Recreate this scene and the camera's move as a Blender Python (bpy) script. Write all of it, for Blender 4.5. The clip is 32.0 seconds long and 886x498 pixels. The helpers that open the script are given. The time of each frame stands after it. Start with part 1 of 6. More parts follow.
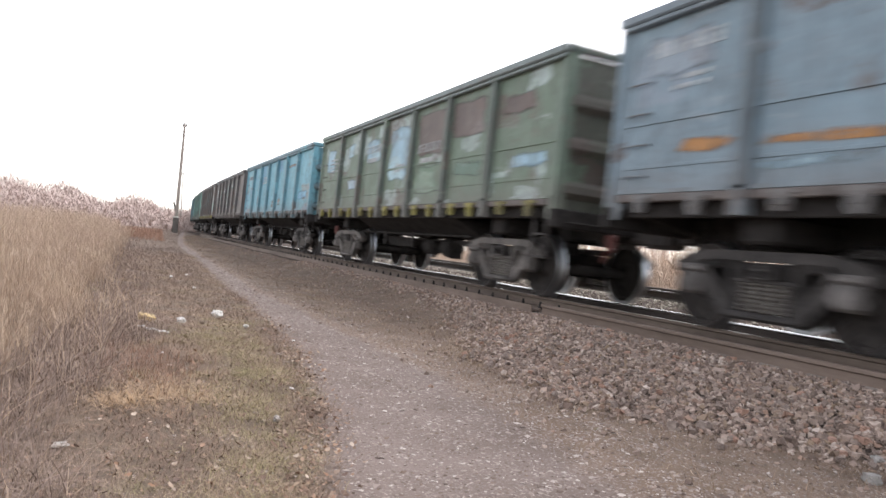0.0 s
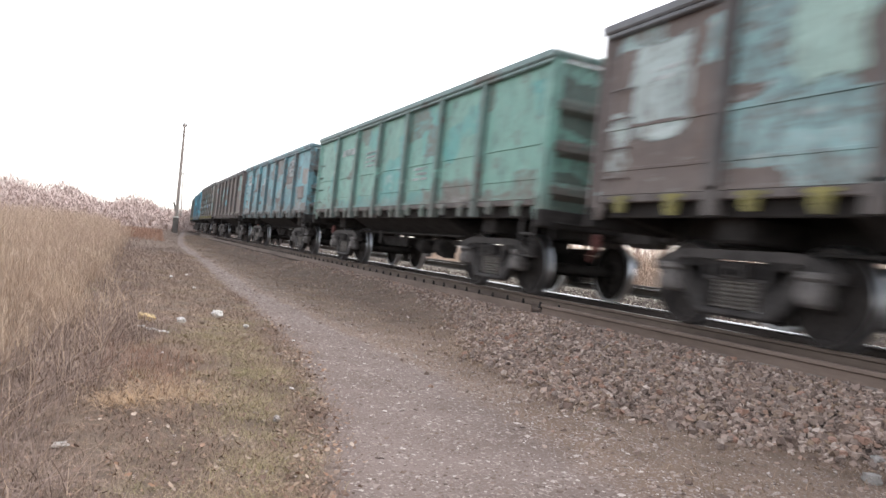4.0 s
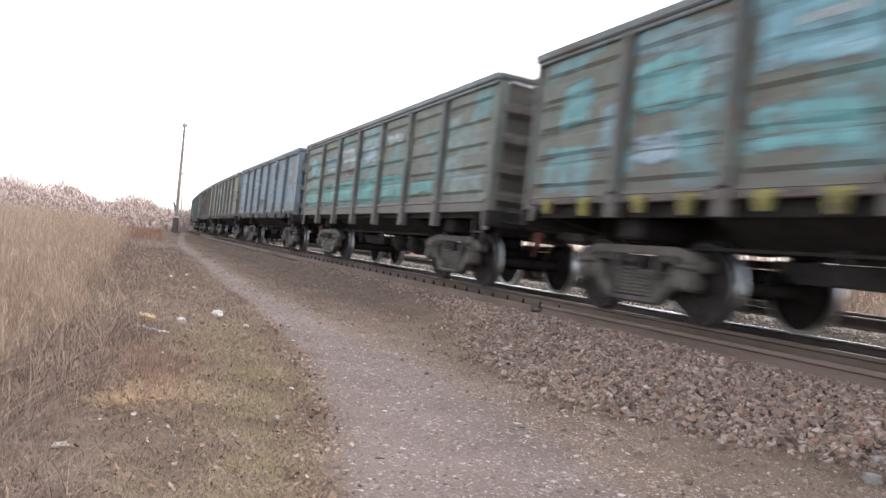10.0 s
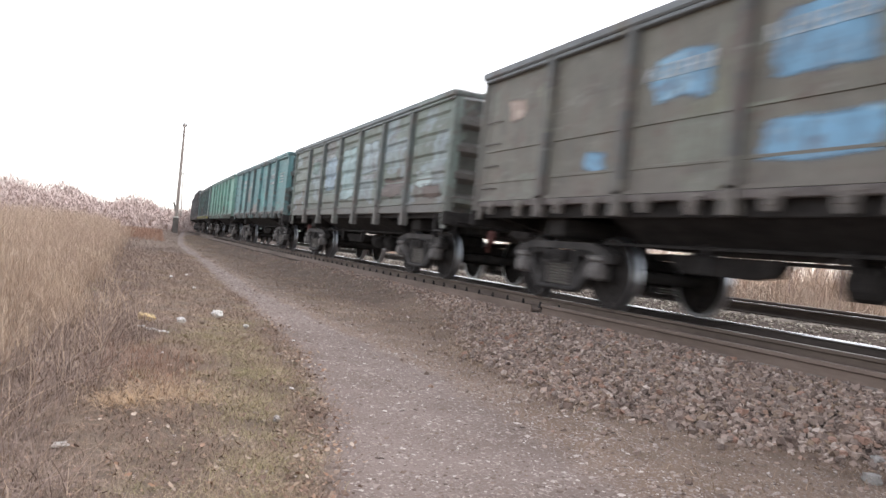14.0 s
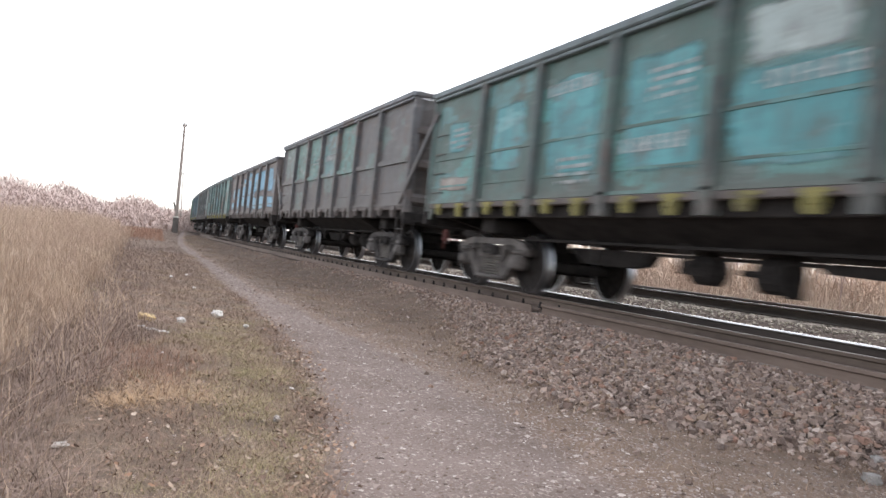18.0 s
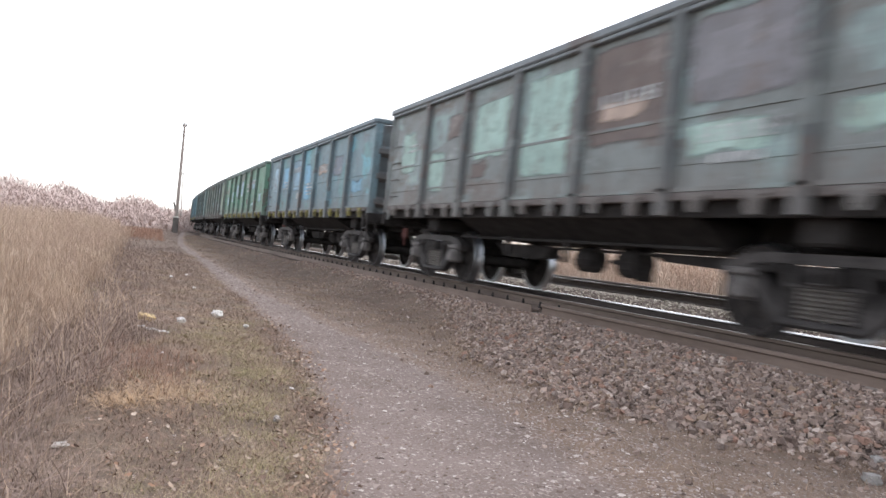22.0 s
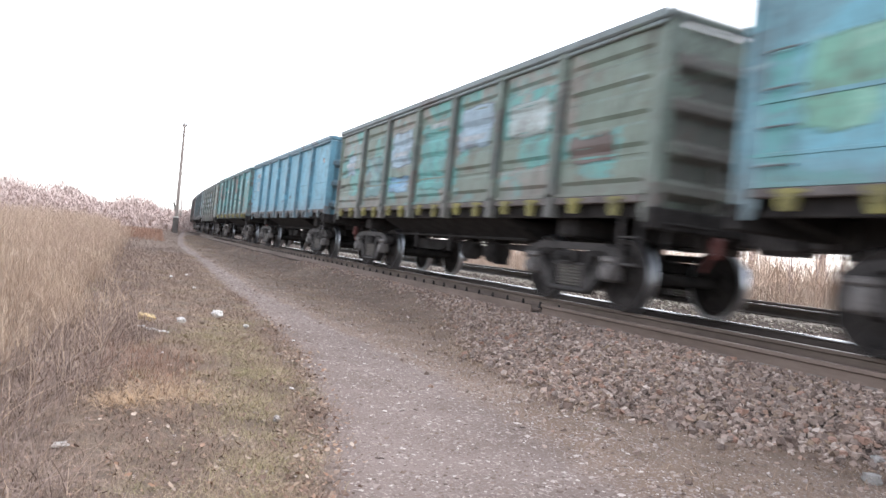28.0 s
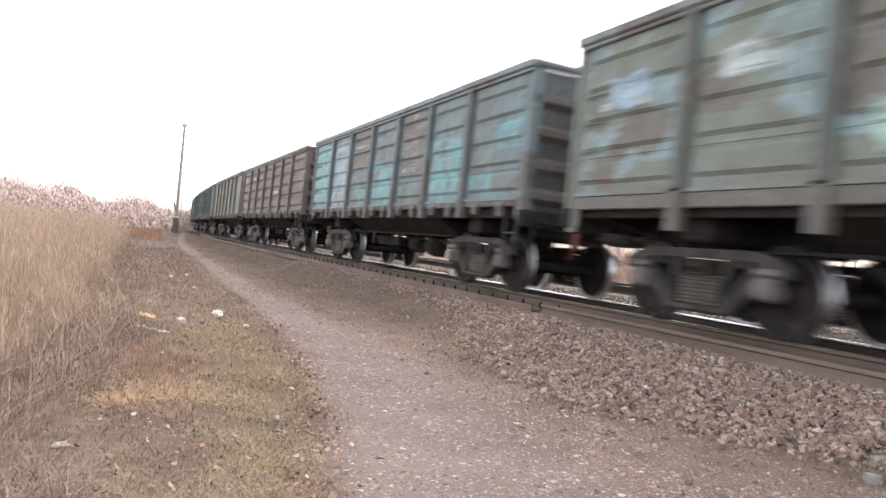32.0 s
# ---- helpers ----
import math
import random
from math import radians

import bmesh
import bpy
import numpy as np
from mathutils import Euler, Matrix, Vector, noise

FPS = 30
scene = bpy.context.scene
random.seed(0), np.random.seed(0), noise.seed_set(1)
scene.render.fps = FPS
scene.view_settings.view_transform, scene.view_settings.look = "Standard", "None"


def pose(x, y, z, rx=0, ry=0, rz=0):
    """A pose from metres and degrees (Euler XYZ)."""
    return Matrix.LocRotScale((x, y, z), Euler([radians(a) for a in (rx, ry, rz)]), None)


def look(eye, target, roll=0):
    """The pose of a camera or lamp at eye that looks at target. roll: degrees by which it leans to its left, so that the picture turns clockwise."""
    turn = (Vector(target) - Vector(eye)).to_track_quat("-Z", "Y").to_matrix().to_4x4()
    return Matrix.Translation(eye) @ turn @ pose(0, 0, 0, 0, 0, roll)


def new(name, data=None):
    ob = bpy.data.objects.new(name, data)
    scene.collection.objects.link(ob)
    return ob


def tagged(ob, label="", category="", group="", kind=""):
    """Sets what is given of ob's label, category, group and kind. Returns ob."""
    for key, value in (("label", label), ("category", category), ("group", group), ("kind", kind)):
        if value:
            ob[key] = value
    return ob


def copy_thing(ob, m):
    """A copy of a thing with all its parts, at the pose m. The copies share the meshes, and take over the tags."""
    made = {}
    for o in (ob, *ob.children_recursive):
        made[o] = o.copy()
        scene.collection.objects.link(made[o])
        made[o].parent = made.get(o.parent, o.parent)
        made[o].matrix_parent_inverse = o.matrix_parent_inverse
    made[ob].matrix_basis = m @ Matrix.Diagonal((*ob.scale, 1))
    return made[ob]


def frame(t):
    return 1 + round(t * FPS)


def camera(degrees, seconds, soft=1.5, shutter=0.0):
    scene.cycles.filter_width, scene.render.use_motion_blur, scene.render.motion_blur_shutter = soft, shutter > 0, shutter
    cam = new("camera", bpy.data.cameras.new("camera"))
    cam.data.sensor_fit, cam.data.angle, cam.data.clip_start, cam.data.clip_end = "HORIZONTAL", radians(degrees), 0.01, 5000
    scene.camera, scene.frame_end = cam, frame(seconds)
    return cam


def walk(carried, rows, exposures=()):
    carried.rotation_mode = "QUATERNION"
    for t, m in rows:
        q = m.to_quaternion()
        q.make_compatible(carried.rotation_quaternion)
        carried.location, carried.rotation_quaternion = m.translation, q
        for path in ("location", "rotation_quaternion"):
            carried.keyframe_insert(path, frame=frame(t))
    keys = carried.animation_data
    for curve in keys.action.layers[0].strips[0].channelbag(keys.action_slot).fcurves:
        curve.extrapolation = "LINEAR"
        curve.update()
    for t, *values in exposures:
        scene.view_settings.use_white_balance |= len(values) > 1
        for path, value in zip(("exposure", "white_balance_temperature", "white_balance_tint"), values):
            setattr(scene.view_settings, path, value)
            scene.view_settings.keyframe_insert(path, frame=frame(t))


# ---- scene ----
import functools

SECONDS = 32.0
EYE = (0.0, 0.0, 1.10)
cam = camera(63.7, SECONDS, soft=1.5, shutter=0.5)
VIEW = look(EYE, (4.160, 9.093, 1.094), 5.29)
walk(cam, [(0.0, VIEW), (SECONDS, VIEW)], [(0.0, 1.48, 6700, 12), (9.0, 1.48, 6620, 12), (18.0, 1.47, 6600, 12), (22.0, 1.46, 6480, 12), (25.0, 1.47, 6380, 12), (27.0, 1.70, 6360, 12), (30.0, 1.74, 6380, 12), (32.0, 1.77, 6880, 14)])

# ---- daylight: a bright overcast sky ----
world = bpy.data.worlds.new("overcast_sky")
scene.world = world
world.use_nodes = True
wn, wl = world.node_tree.nodes, world.node_tree.links
sky = wn.new("ShaderNodeTexSky")
sky.sky_type, sky.sun_disc = "NISHITA", False
sky.sun_elevation, sky.sun_rotation = radians(52), radians(66)
sky.air_density, sky.dust_density, sky.ozone_density = 1.0, 1.2, 1.0
veil = wn.new("ShaderNodeHueSaturation")
veil.inputs["Saturation"].default_value = 0.24
wl.new(sky.outputs["Color"], veil.inputs["Color"])
wl.new(veil.outputs["Color"], wn["Background"].inputs["Color"])
wn["Background"].inputs["Strength"].default_value = 0.15
sun_data = bpy.data.lights.new("sun", "SUN")
sun_data.energy, sun_data.angle, sun_data.color = 0.7, radians(40), (1.0, 0.96, 0.92)
sun = new("sun", sun_data)
sun.matrix_world = look((45, 20, 70), (0, 0, 0))

# ---- the plan: the track runs away along +y and then bends to the right ----
RAIL_X = 6.097                      # near running rail
HALF_GAUGE = 0.76
TRACK_X = RAIL_X + HALF_GAUGE       # track centre
RAIL_Z = 0.50                       # top of the near running rail
BEND_Y, BEND_R = 25.9, 833.0
CANT = 0.97                         # degrees, outer rail up
PITCH = 13.92                       # wagon length over couplers


def bend(s):
    """Place and heading of the track centre s metres along it."""
    if s < BEND_Y:
        return TRACK_X, s, 0.0
    a = (s - BEND_Y) / BEND_R
    return TRACK_X + BEND_R * (1 - math.cos(a)), BEND_Y + BEND_R * math.sin(a), a


def beside(s, left, z=0.0):
    """A point left metres to the left of the track centre, at height z."""
    x, y, a = bend(s)
    return x - left * math.cos(a), y + left * math.sin(a), z


def left_of(x, y):
    """How far a point lies to the left of the track centre."""
    d = np.hypot(x - TRACK_X - BEND_R, y - BEND_Y) - BEND_R
    return np.where(y < BEND_Y, TRACK_X - x, d)


def smooth(a, b, v):
    q = np.clip((np.asarray(v, float) - a) / (b - a), 0, 1)
    return q * q * (3 - 2 * q)


def path_left(y):
    """The grassy edge of the footpath."""
    return np.interp(y, (0, 3.0, 3.6, 4.5, 6.2, 8.4, 11.7, 15.0, 20.0, 28.0, 38.0, 52.0, 120, 400), (0.52, 0.86, 1.03, 1.26, 1.55, 1.76, 1.88, 1.96, 2.20, 2.54, 2.82, 3.8, 9.6, 90))


def path_width(y):
    return np.interp(y, (0, 3.0, 5.0, 8.0, 10.0, 13.0, 20.0, 29.0, 40.0, 60.0), (2.1, 1.8, 1.45, 1.02, 0.84, 0.70, 0.58, 0.47, 0.38, 0.36))


def path_centre(y):
    return path_left(y) + path_width(y) / 2


def bed_edge(y):
    """How far the crushed stone reaches from the track centre towards the path."""
    return np.interp(y, (2.0, 2.8, 3.1, 3.5, 4.0, 4.8, 5.4, 6.1, 6.8, 7.6, 8.3, 9.3, 10.4, 14.0), (2.42, 2.72, 2.98, 3.34, 3.58, 3.70, 3.68, 3.52, 3.30, 3.05, 2.80, 2.40, 2.05, 1.70)) + 0.07 * np.sin(y * 2.9 + 1) + 0.05 * np.sin(y * 6.1)


def rumple(x, y):
    return (0.5 * np.sin(x * 1.7 + 0.6 * np.sin(y * 1.1)) * np.sin(y * 0.9 + 1.3) + 0.3 * np.sin(x * 4.1 + y * 2.3) * np.sin(y * 3.7 - x * 1.9)
            + 0.2 * np.sin(x * 9.3 - y * 6.1) * np.sin(y * 8.7 + x * 3.3))


def ground_z(x, y):
    """Height of the ground: verge and path near zero, the ballast bed, the second bed behind, and the low field beyond."""
    x, y = np.asarray(x, float), np.asarray(y, float)
    u = left_of(x, y)
    toe = np.maximum(bed_edge(y) + 0.05, 2.25)
    z = 0.285 * (1 - smooth(1.45, toe + 0.3, u)) 
    z = np.where(u < 0, 0.285 + 0.165 * smooth(1.3, 2.5, -u), z)
    z = np.where(u < -6.2, 0.45 - 0.12 * smooth(6.2, 9.0, -u), z)
    rough = np.where(u > 1.5, 0.035, 0.015)
    z = z + rough * rumple(x, y) * (np.abs(y) < 120)
    dip = np.exp(-((x - path_centre(y)) / 0.75) ** 2) * (u > 2)
    z = z - 0.035 * dip
    verge = smooth(5.3, 7.0, u)
    z = z + verge * (0.05 + 0.05 * rumple(x * 0.6, y * 0.6))
    return z + 0.30 * smooth(20, 70, y) * (u > 1.4) * smooth(1.4, 2.6, u)


# ---- mesh tools ----
class Geo:
    """Vertices and faces of one mesh."""

    def __init__(self):
        self.v, self.f, self.mi = [], [], []

    def add(self, verts, faces, m=0):
        n = len(self.v)
        self.v += [tuple(p) for p in verts]
        self.f += [tuple(i + n for i in q) for q in faces]
        self.mi += [m] * len(faces)
        return self

    def box(self, x0, x1, y0, y1, z0, z1, m=0):
        return self.add([(x, y, z) for z in (z0, z1) for y in (y0, y1) for x in (x0, x1)],
                        [(0, 2, 3, 1), (4, 5, 7, 6), (0, 1, 5, 4), (2, 6, 7, 3), (0, 4, 6, 2), (1, 3, 7, 5)], m)

    def soft(self, x0, x1, y0, y1, z0, z1, b=0.015, m=0):
        """A box with chamfered edges."""
        lo, hi = (x0, y0, z0), (x1, y1, z1)
        b = min(b, *(0.45 * (h - l) for l, h in zip(lo, hi)))
        verts, index = [], {}
        for c in range(8):
            s = [(c >> k) & 1 for k in range(3)]
            for axis in range(3):
                p = []
                for k in range(3):
                    edge = hi[k] if s[k] else lo[k]
                    p.append(edge if k == axis else edge + (-b if s[k] else b))
                index[c, axis] = len(verts)
                verts.append(p)
        faces = []
        for axis in range(3):
            a, d = (axis + 1) % 3, (axis + 2) % 3
            for side in (0, 1):
                cs = [side << axis | i << a | j << d for i, j in ((0, 0), (1, 0), (1, 1), (0, 1))]
                q = [index[c, axis] for c in cs]
                faces.append(q if side else q[::-1])
            for i in (0, 1):
                for j in (0, 1):
                    c0, c1 = i << a | j << d, 1 << axis | i << a | j << d
                    q = [index[c0, a], index[c1, a], index[c1, d], index[c0, d]]
                    faces.append(q if (i ^ j) else q[::-1])
        for c in range(8):
            q = [index[c, k] for k in range(3)]
            faces.append(q if bin(c).count("1") % 2 else q[::-1])
        return self.add(verts, faces, m)

    def prism(self, outline, axis, a, b, m=0):
        """An outline in the other two axes, drawn out along axis from a to b."""
        n, put = len(outline), {"x": lambda u, v, w: (w, u, v), "y": lambda u, v, w: (u, w, v), "z": lambda u, v, w: (u, v, w)}[axis]
        verts = [put(u, v, w) for w in (a, b) for u, v in outline]
        faces = [tuple(range(n))[::-1], tuple(range(n, 2 * n))] + [(i, (i + 1) % n, n + (i + 1) % n, n + i) for i in range(n)]
        return self.add(verts, faces, m)

    def lathe(self, rings, axis, centre, n=16, m=0, caps=True):
        """Rings of (place along the axis, radius) round a centre line."""
        put = {"x": lambda w, u, v: (w, u, v), "y": lambda w, u, v: (u, w, v), "z": lambda w, u, v: (u, v, w)}[axis]
        cx, cy, cz = centre
        verts = []
        for w, r in rings:
            for i in range(n):
                a = 2 * math.pi * i / n
                x, y, z = put(w, r * math.cos(a), r * math.sin(a))
                verts.append((x + cx, y + cy, z + cz))
        faces = [(k * n + i, k * n + (i + 1) % n, (k + 1) * n + (i + 1) % n, (k + 1) * n + i) for k in range(len(rings) - 1) for i in range(n)]
        if caps and rings[0][1] > 0.001:
            faces.append(tuple(range(n)))
        if caps and rings[-1][1] > 0.001:
            faces.append(tuple((len(rings) - 1) * n + i for i in range(n)))
        return self.add(verts, faces, m)

    def rod(self, p, q, r, n=6, m=0):
        p, q = Vector(p), Vector(q)
        d = (q - p).normalized()
        e = d.orthogonal().normalized()
        f = d.cross(e)
        verts = [c + (e * math.cos(2 * math.pi * i / n) + f * math.sin(2 * math.pi * i / n)) * r for c in (p, q) for i in range(n)]
        return self.add(verts, [(i, (i + 1) % n, n + (i + 1) % n, n + i) for i in range(n)] + [tuple(range(n))[::-1], tuple(range(n, 2 * n))], m)

    def mesh(self, name, *materials, smooth_shade=False):
        me = bpy.data.meshes.new(name)
        me.from_pydata(self.v, [], self.f)
        for m in materials:
            me.materials.append(m)
        if len(materials) > 1:
            me.polygons.foreach_set("material_index", self.mi)
        bm = bmesh.new()
        bm.from_mesh(me)
        bmesh.ops.recalc_face_normals(bm, faces=bm.faces)
        bm.to_mesh(me)
        bm.free()
        if smooth_shade:
            me.shade_smooth()
        me.update()
        return me


def part(name, mesh, parent, label="", at=None, material=None):
    ob = new(name, mesh)
    ob.parent = parent
    if at is not None:
        ob.matrix_basis = at
    if material is not None:
        paint_over(ob, material)
    return tagged(ob, label)


def paint_over(ob, material):
    ob.material_slots[0].link = "OBJECT"
    ob.material_slots[0].material = material


def mass(name, verts, faces, material, flat=False):
    """One joined mesh from arrays of vertices (n, 3) and triangles or quads (m, 3 or 4)."""
    me = bpy.data.meshes.new(name)
    faces = np.asarray(faces, np.int32)
    m, k = faces.shape
    me.vertices.add(len(verts))
    me.vertices.foreach_set("co", np.asarray(verts, np.float32).ravel())
    me.loops.add(m * k)
    me.loops.foreach_set("vertex_index", faces.ravel())
    me.polygons.add(m)
    me.polygons.foreach_set("loop_start", np.arange(0, m * k, k, dtype=np.int32))
    me.update(calc_edges=True)
    me.materials.append(material)
    if flat:
        me.shade_flat()
    return me


# ---- materials ----
class Mat:
    """A node material with a Principled surface and short ways to feed it."""

    def __init__(self, name, rough=0.8, metal=0.0, spec=0.3):
        self.m = bpy.data.materials.new(name)
        self.m.use_nodes = True
        self.n, self.l = self.m.node_tree.nodes, self.m.node_tree.links
        self.p = self.n["Principled BSDF"]
        self.p.inputs["Roughness"].default_value = rough
        self.p.inputs["Metallic"].default_value = metal
        self.p.inputs["Specular IOR Level"].default_value = spec

    def node(self, kind, **inputs):
        n = self.n.new(kind)
        for k, v in inputs.items():
            socket = n.inputs[k.replace("_", " ")] if not k.startswith("i") or not k[1:].isdigit() else n.inputs[int(k[1:])]
            if hasattr(v, "is_output"):
                self.l.new(v, socket)
            else:
                socket.default_value = v
        return n

    def coords(self, scale=(1, 1, 1), vary=0.0, world_space=False):
        if world_space:
            v = self.node("ShaderNodeNewGeometry").outputs["Position"]
        else:
            v = self.node("ShaderNodeTexCoord").outputs["Object"]
        if vary:
            r = self.node("ShaderNodeObjectInfo").outputs["Random"]
            off = self.math("MULTIPLY", r, vary)
            v = self.node("ShaderNodeVectorMath", i0=v, i1=off).outputs[0]
        return self.node("ShaderNodeMapping", Vector=v, Scale=scale).outputs[0]

    def math(self, op, a, b=0.0):
        n = self.n.new("ShaderNodeMath")
        n.operation = op
        for k, v in enumerate((a, b)):
            if hasattr(v, "is_output"):
                self.l.new(v, n.inputs[k])
            else:
                n.inputs[k].default_value = v
        return n.outputs[0]

    def noise(self, v, scale, detail=4.0, rough=0.6, colour=False):
        n = self.node("ShaderNodeTexNoise", Vector=v, Scale=scale, Detail=detail, Roughness=rough)
        return n.outputs[1 if colour else 0]

    def step(self, v, a, b):
        n = self.n.new("ShaderNodeMapRange")
        self.l.new(v, n.inputs[0])
        n.inputs[1].default_value, n.inputs[2].default_value = a, b
        return n.outputs[0]

    def mix(self, f, a, b, kind="MIX"):
        n = self.n.new("ShaderNodeMix")
        n.data_type, n.blend_type = "RGBA", kind
        for k, v in ((0, f), (6, a), (7, b)):
            if hasattr(v, "is_output"):
                self.l.new(v, n.inputs[k])
            else:
                n.inputs[k].default_value = (*v, 1) if isinstance(v, tuple) else v
        return n.outputs[2]

    def bump(self, height, strength=0.4, distance=0.02):
        n = self.node("ShaderNodeBump", Height=height, Strength=strength, Distance=distance)
        self.l.new(n.outputs[0], self.p.inputs["Normal"])

    def done(self, colour, rough=None):
        if hasattr(colour, "is_output"):
            self.l.new(colour, self.p.inputs["Base Color"])
        else:
            self.p.inputs["Base Color"].default_value = (*colour, 1)
        if rough is not None:
            self.l.new(rough, self.p.inputs["Roughness"])
        return self.m


def plain(name, a, b, scale=6.0, rough=0.8, metal=0.0, spec=0.3, bump=0.3, vary=20.0, stretch=(1, 1, 1)):
    """Two tones broken by noise at two scales, with fine relief."""
    m = Mat(name, rough, metal, spec)
    v = m.coords(stretch, vary)
    n1, n2 = m.noise(v, scale), m.noise(v, scale * 7, 6)
    f = m.math("ADD", m.math("MULTIPLY", n1, 0.65), m.math("MULTIPLY", n2, 0.35))
    m.bump(n2, bump, 0.01)
    return m.done(m.mix(m.step(f, 0.36, 0.64), a, b))


RUST = (0.115, 0.062, 0.042)
DUST = (0.19, 0.168, 0.158)


class Group(Mat):
    """The same short ways, in a node group with inputs of its own."""

    def __init__(self, name, colours, values):
        self.m = bpy.data.node_groups.new(name, "ShaderNodeTree")
        self.n, self.l = self.m.nodes, self.m.links
        for key in colours:
            self.m.interface.new_socket(key, in_out="INPUT", socket_type="NodeSocketColor")
        for key in values:
            self.m.interface.new_socket(key, in_out="INPUT", socket_type="NodeSocketFloat")
        for key, kind in (("Color", "NodeSocketColor"), ("Roughness", "NodeSocketFloat"), ("Height", "NodeSocketFloat")):
            self.m.interface.new_socket(key, in_out="OUTPUT", socket_type=kind)
        self.given = self.n.new("NodeGroupInput").outputs
        self.out = self.n.new("NodeGroupOutput").inputs

    def step(self, v, a, b):
        n = self.n.new("ShaderNodeMapRange")
        for k, value in ((0, v), (1, a), (2, b)):
            if hasattr(value, "is_output"):
                self.l.new(value, n.inputs[k])
            else:
                n.inputs[k].default_value = value
        return n.outputs[0]

    def line(self, v, slope, start):
        return self.math("ADD", self.math("MULTIPLY", v, slope), start)


def aged_paint():
    """Old wagon paint: faded base, ragged repainted patches, chalky smears, streaks of rust, dust and grime.
    A sheet's object colour is its own repaint, and its alpha tells how far that reaches."""
    m = Group("aged_paint", ("Base", "Second", "Third"), ("Worn", "Spots"))
    base, second, third, worn, spots = (m.given[k] for k in ("Base", "Second", "Third", "Worn", "Spots"))
    v = m.coords(vary=41.0)
    soft, mid, fine = m.noise(v, 1.1, 3), m.noise(v, 3.4, 6, 0.68), m.noise(v, 9.0, 6, 0.7)
    warp = m.node("ShaderNodeVectorMath", i0=v, i1=m.mix(0.30, (0.0, 0.0, 0.0), m.noise(v, 2.6, 6, 0.7, colour=True))).outputs[0]
    cell = m.node("ShaderNodeTexVoronoi", Vector=m.node("ShaderNodeMapping", Vector=warp, Scale=(1.0, 1.25, 1.9)).outputs[0], Scale=0.95)
    cell.distance = "CHEBYCHEV"
    pick = m.node("ShaderNodeSeparateColor", Color=cell.outputs["Color"])
    c = m.mix(m.math("MULTIPLY", m.step(soft, 0.35, 0.7), 0.6), base, m.mix(1.0, base, (0.66, 0.66, 0.66), "MULTIPLY"))
    c = m.mix(m.math("MULTIPLY", m.step(mid, 0.50, 0.66), 0.35), c, m.mix(1.0, base, (0.07, 0.07, 0.07), "ADD"))
    c = m.mix(m.math("MULTIPLY", m.step(pick.outputs[0], m.line(spots, -0.62, 0.98), m.line(spots, -0.62, 1.06)), m.math("MULTIPLY", m.step(mid, 0.34, 0.52), 0.9)), c, second)
    c = m.mix(m.math("MULTIPLY", m.step(pick.outputs[1], m.line(spots, -0.36, 1.0), m.line(spots, -0.36, 1.04)), m.math("MULTIPLY", m.step(fine, 0.36, 0.54), 0.85)), c, third)
    chalk = m.noise(m.node("ShaderNodeMapping", Vector=warp, Scale=(1.0, 1.1, 5.5)).outputs[0], 1.5, 5, 0.62)
    smear = m.math("MULTIPLY", m.math("MULTIPLY", m.step(chalk, 0.60, 0.68), m.step(soft, 0.42, 0.56)), m.line(spots, 0.5, 0.24))
    c = m.mix(smear, c, m.mix(0.5, (0.62, 0.63, 0.63), second))
    info = m.node("ShaderNodeObjectInfo")
    tint, reach = info.outputs["Color"], info.outputs["Alpha"]
    up = m.node("ShaderNodeSeparateXYZ", Vector=m.node("ShaderNodeTexCoord").outputs["Object"]).outputs[2]
    wavy = m.math("ADD", up, m.math("MULTIPLY", m.math("SUBTRACT", m.noise(v, 1.6, 5, 0.65), 0.5), 0.55))
    inset = m.step(m.math("ADD", m.math("ABSOLUTE", m.node("ShaderNodeSeparateXYZ", Vector=m.node("ShaderNodeTexCoord").outputs["Object"]).outputs[1]), m.math("MULTIPLY", m.math("SUBTRACT", m.noise(v, 2.1, 5, 0.7), 0.5), 0.5)), 0.76, 0.64)
    below = m.math("MULTIPLY", m.step(m.math("SUBTRACT", m.math("MULTIPLY", reach, 2.0), wavy), -0.05, 0.06), m.math("LESS_THAN", reach, 1.001))
    above = m.math("MULTIPLY", m.step(m.math("SUBTRACT", wavy, m.line(reach, 2.0, -2.0)), -0.05, 0.06), m.math("GREATER_THAN", reach, 1.001))
    patch = m.math("MULTIPLY", m.math("MULTIPLY", inset, m.math("ADD", below, above)), m.math("GREATER_THAN", reach, 0.01))
    c = m.mix(m.math("MULTIPLY", patch, m.math("MULTIPLY", m.step(mid, 0.30, 0.50), 0.92)), c, m.mix(m.math("MULTIPLY", m.step(chalk, 0.52, 0.64), 0.42), tint, (0.5, 0.52, 0.52)))
    streak = m.noise(m.node("ShaderNodeMapping", Vector=v, Scale=(3.0, 3.4, 0.55)).outputs[0], 1.6, 7, 0.7)
    blot = m.noise(v, 2.3, 8, 0.72)
    rust = m.math("MAXIMUM", m.step(streak, m.line(worn, -0.20, 0.70), m.line(worn, -0.14, 0.80)), m.step(blot, m.line(worn, -0.19, 0.67), m.line(worn, -0.15, 0.74)))
    tone = m.mix(m.step(fine, 0.3, 0.7), RUST, m.mix(0.35, DUST, base))
    c = m.mix(m.math("MULTIPLY", rust, 0.78), c, tone)
    c = m.mix(m.math("MULTIPLY", m.step(m.noise(v, 4.5, 7, 0.75), 0.46, 0.75), 0.26), c, DUST)
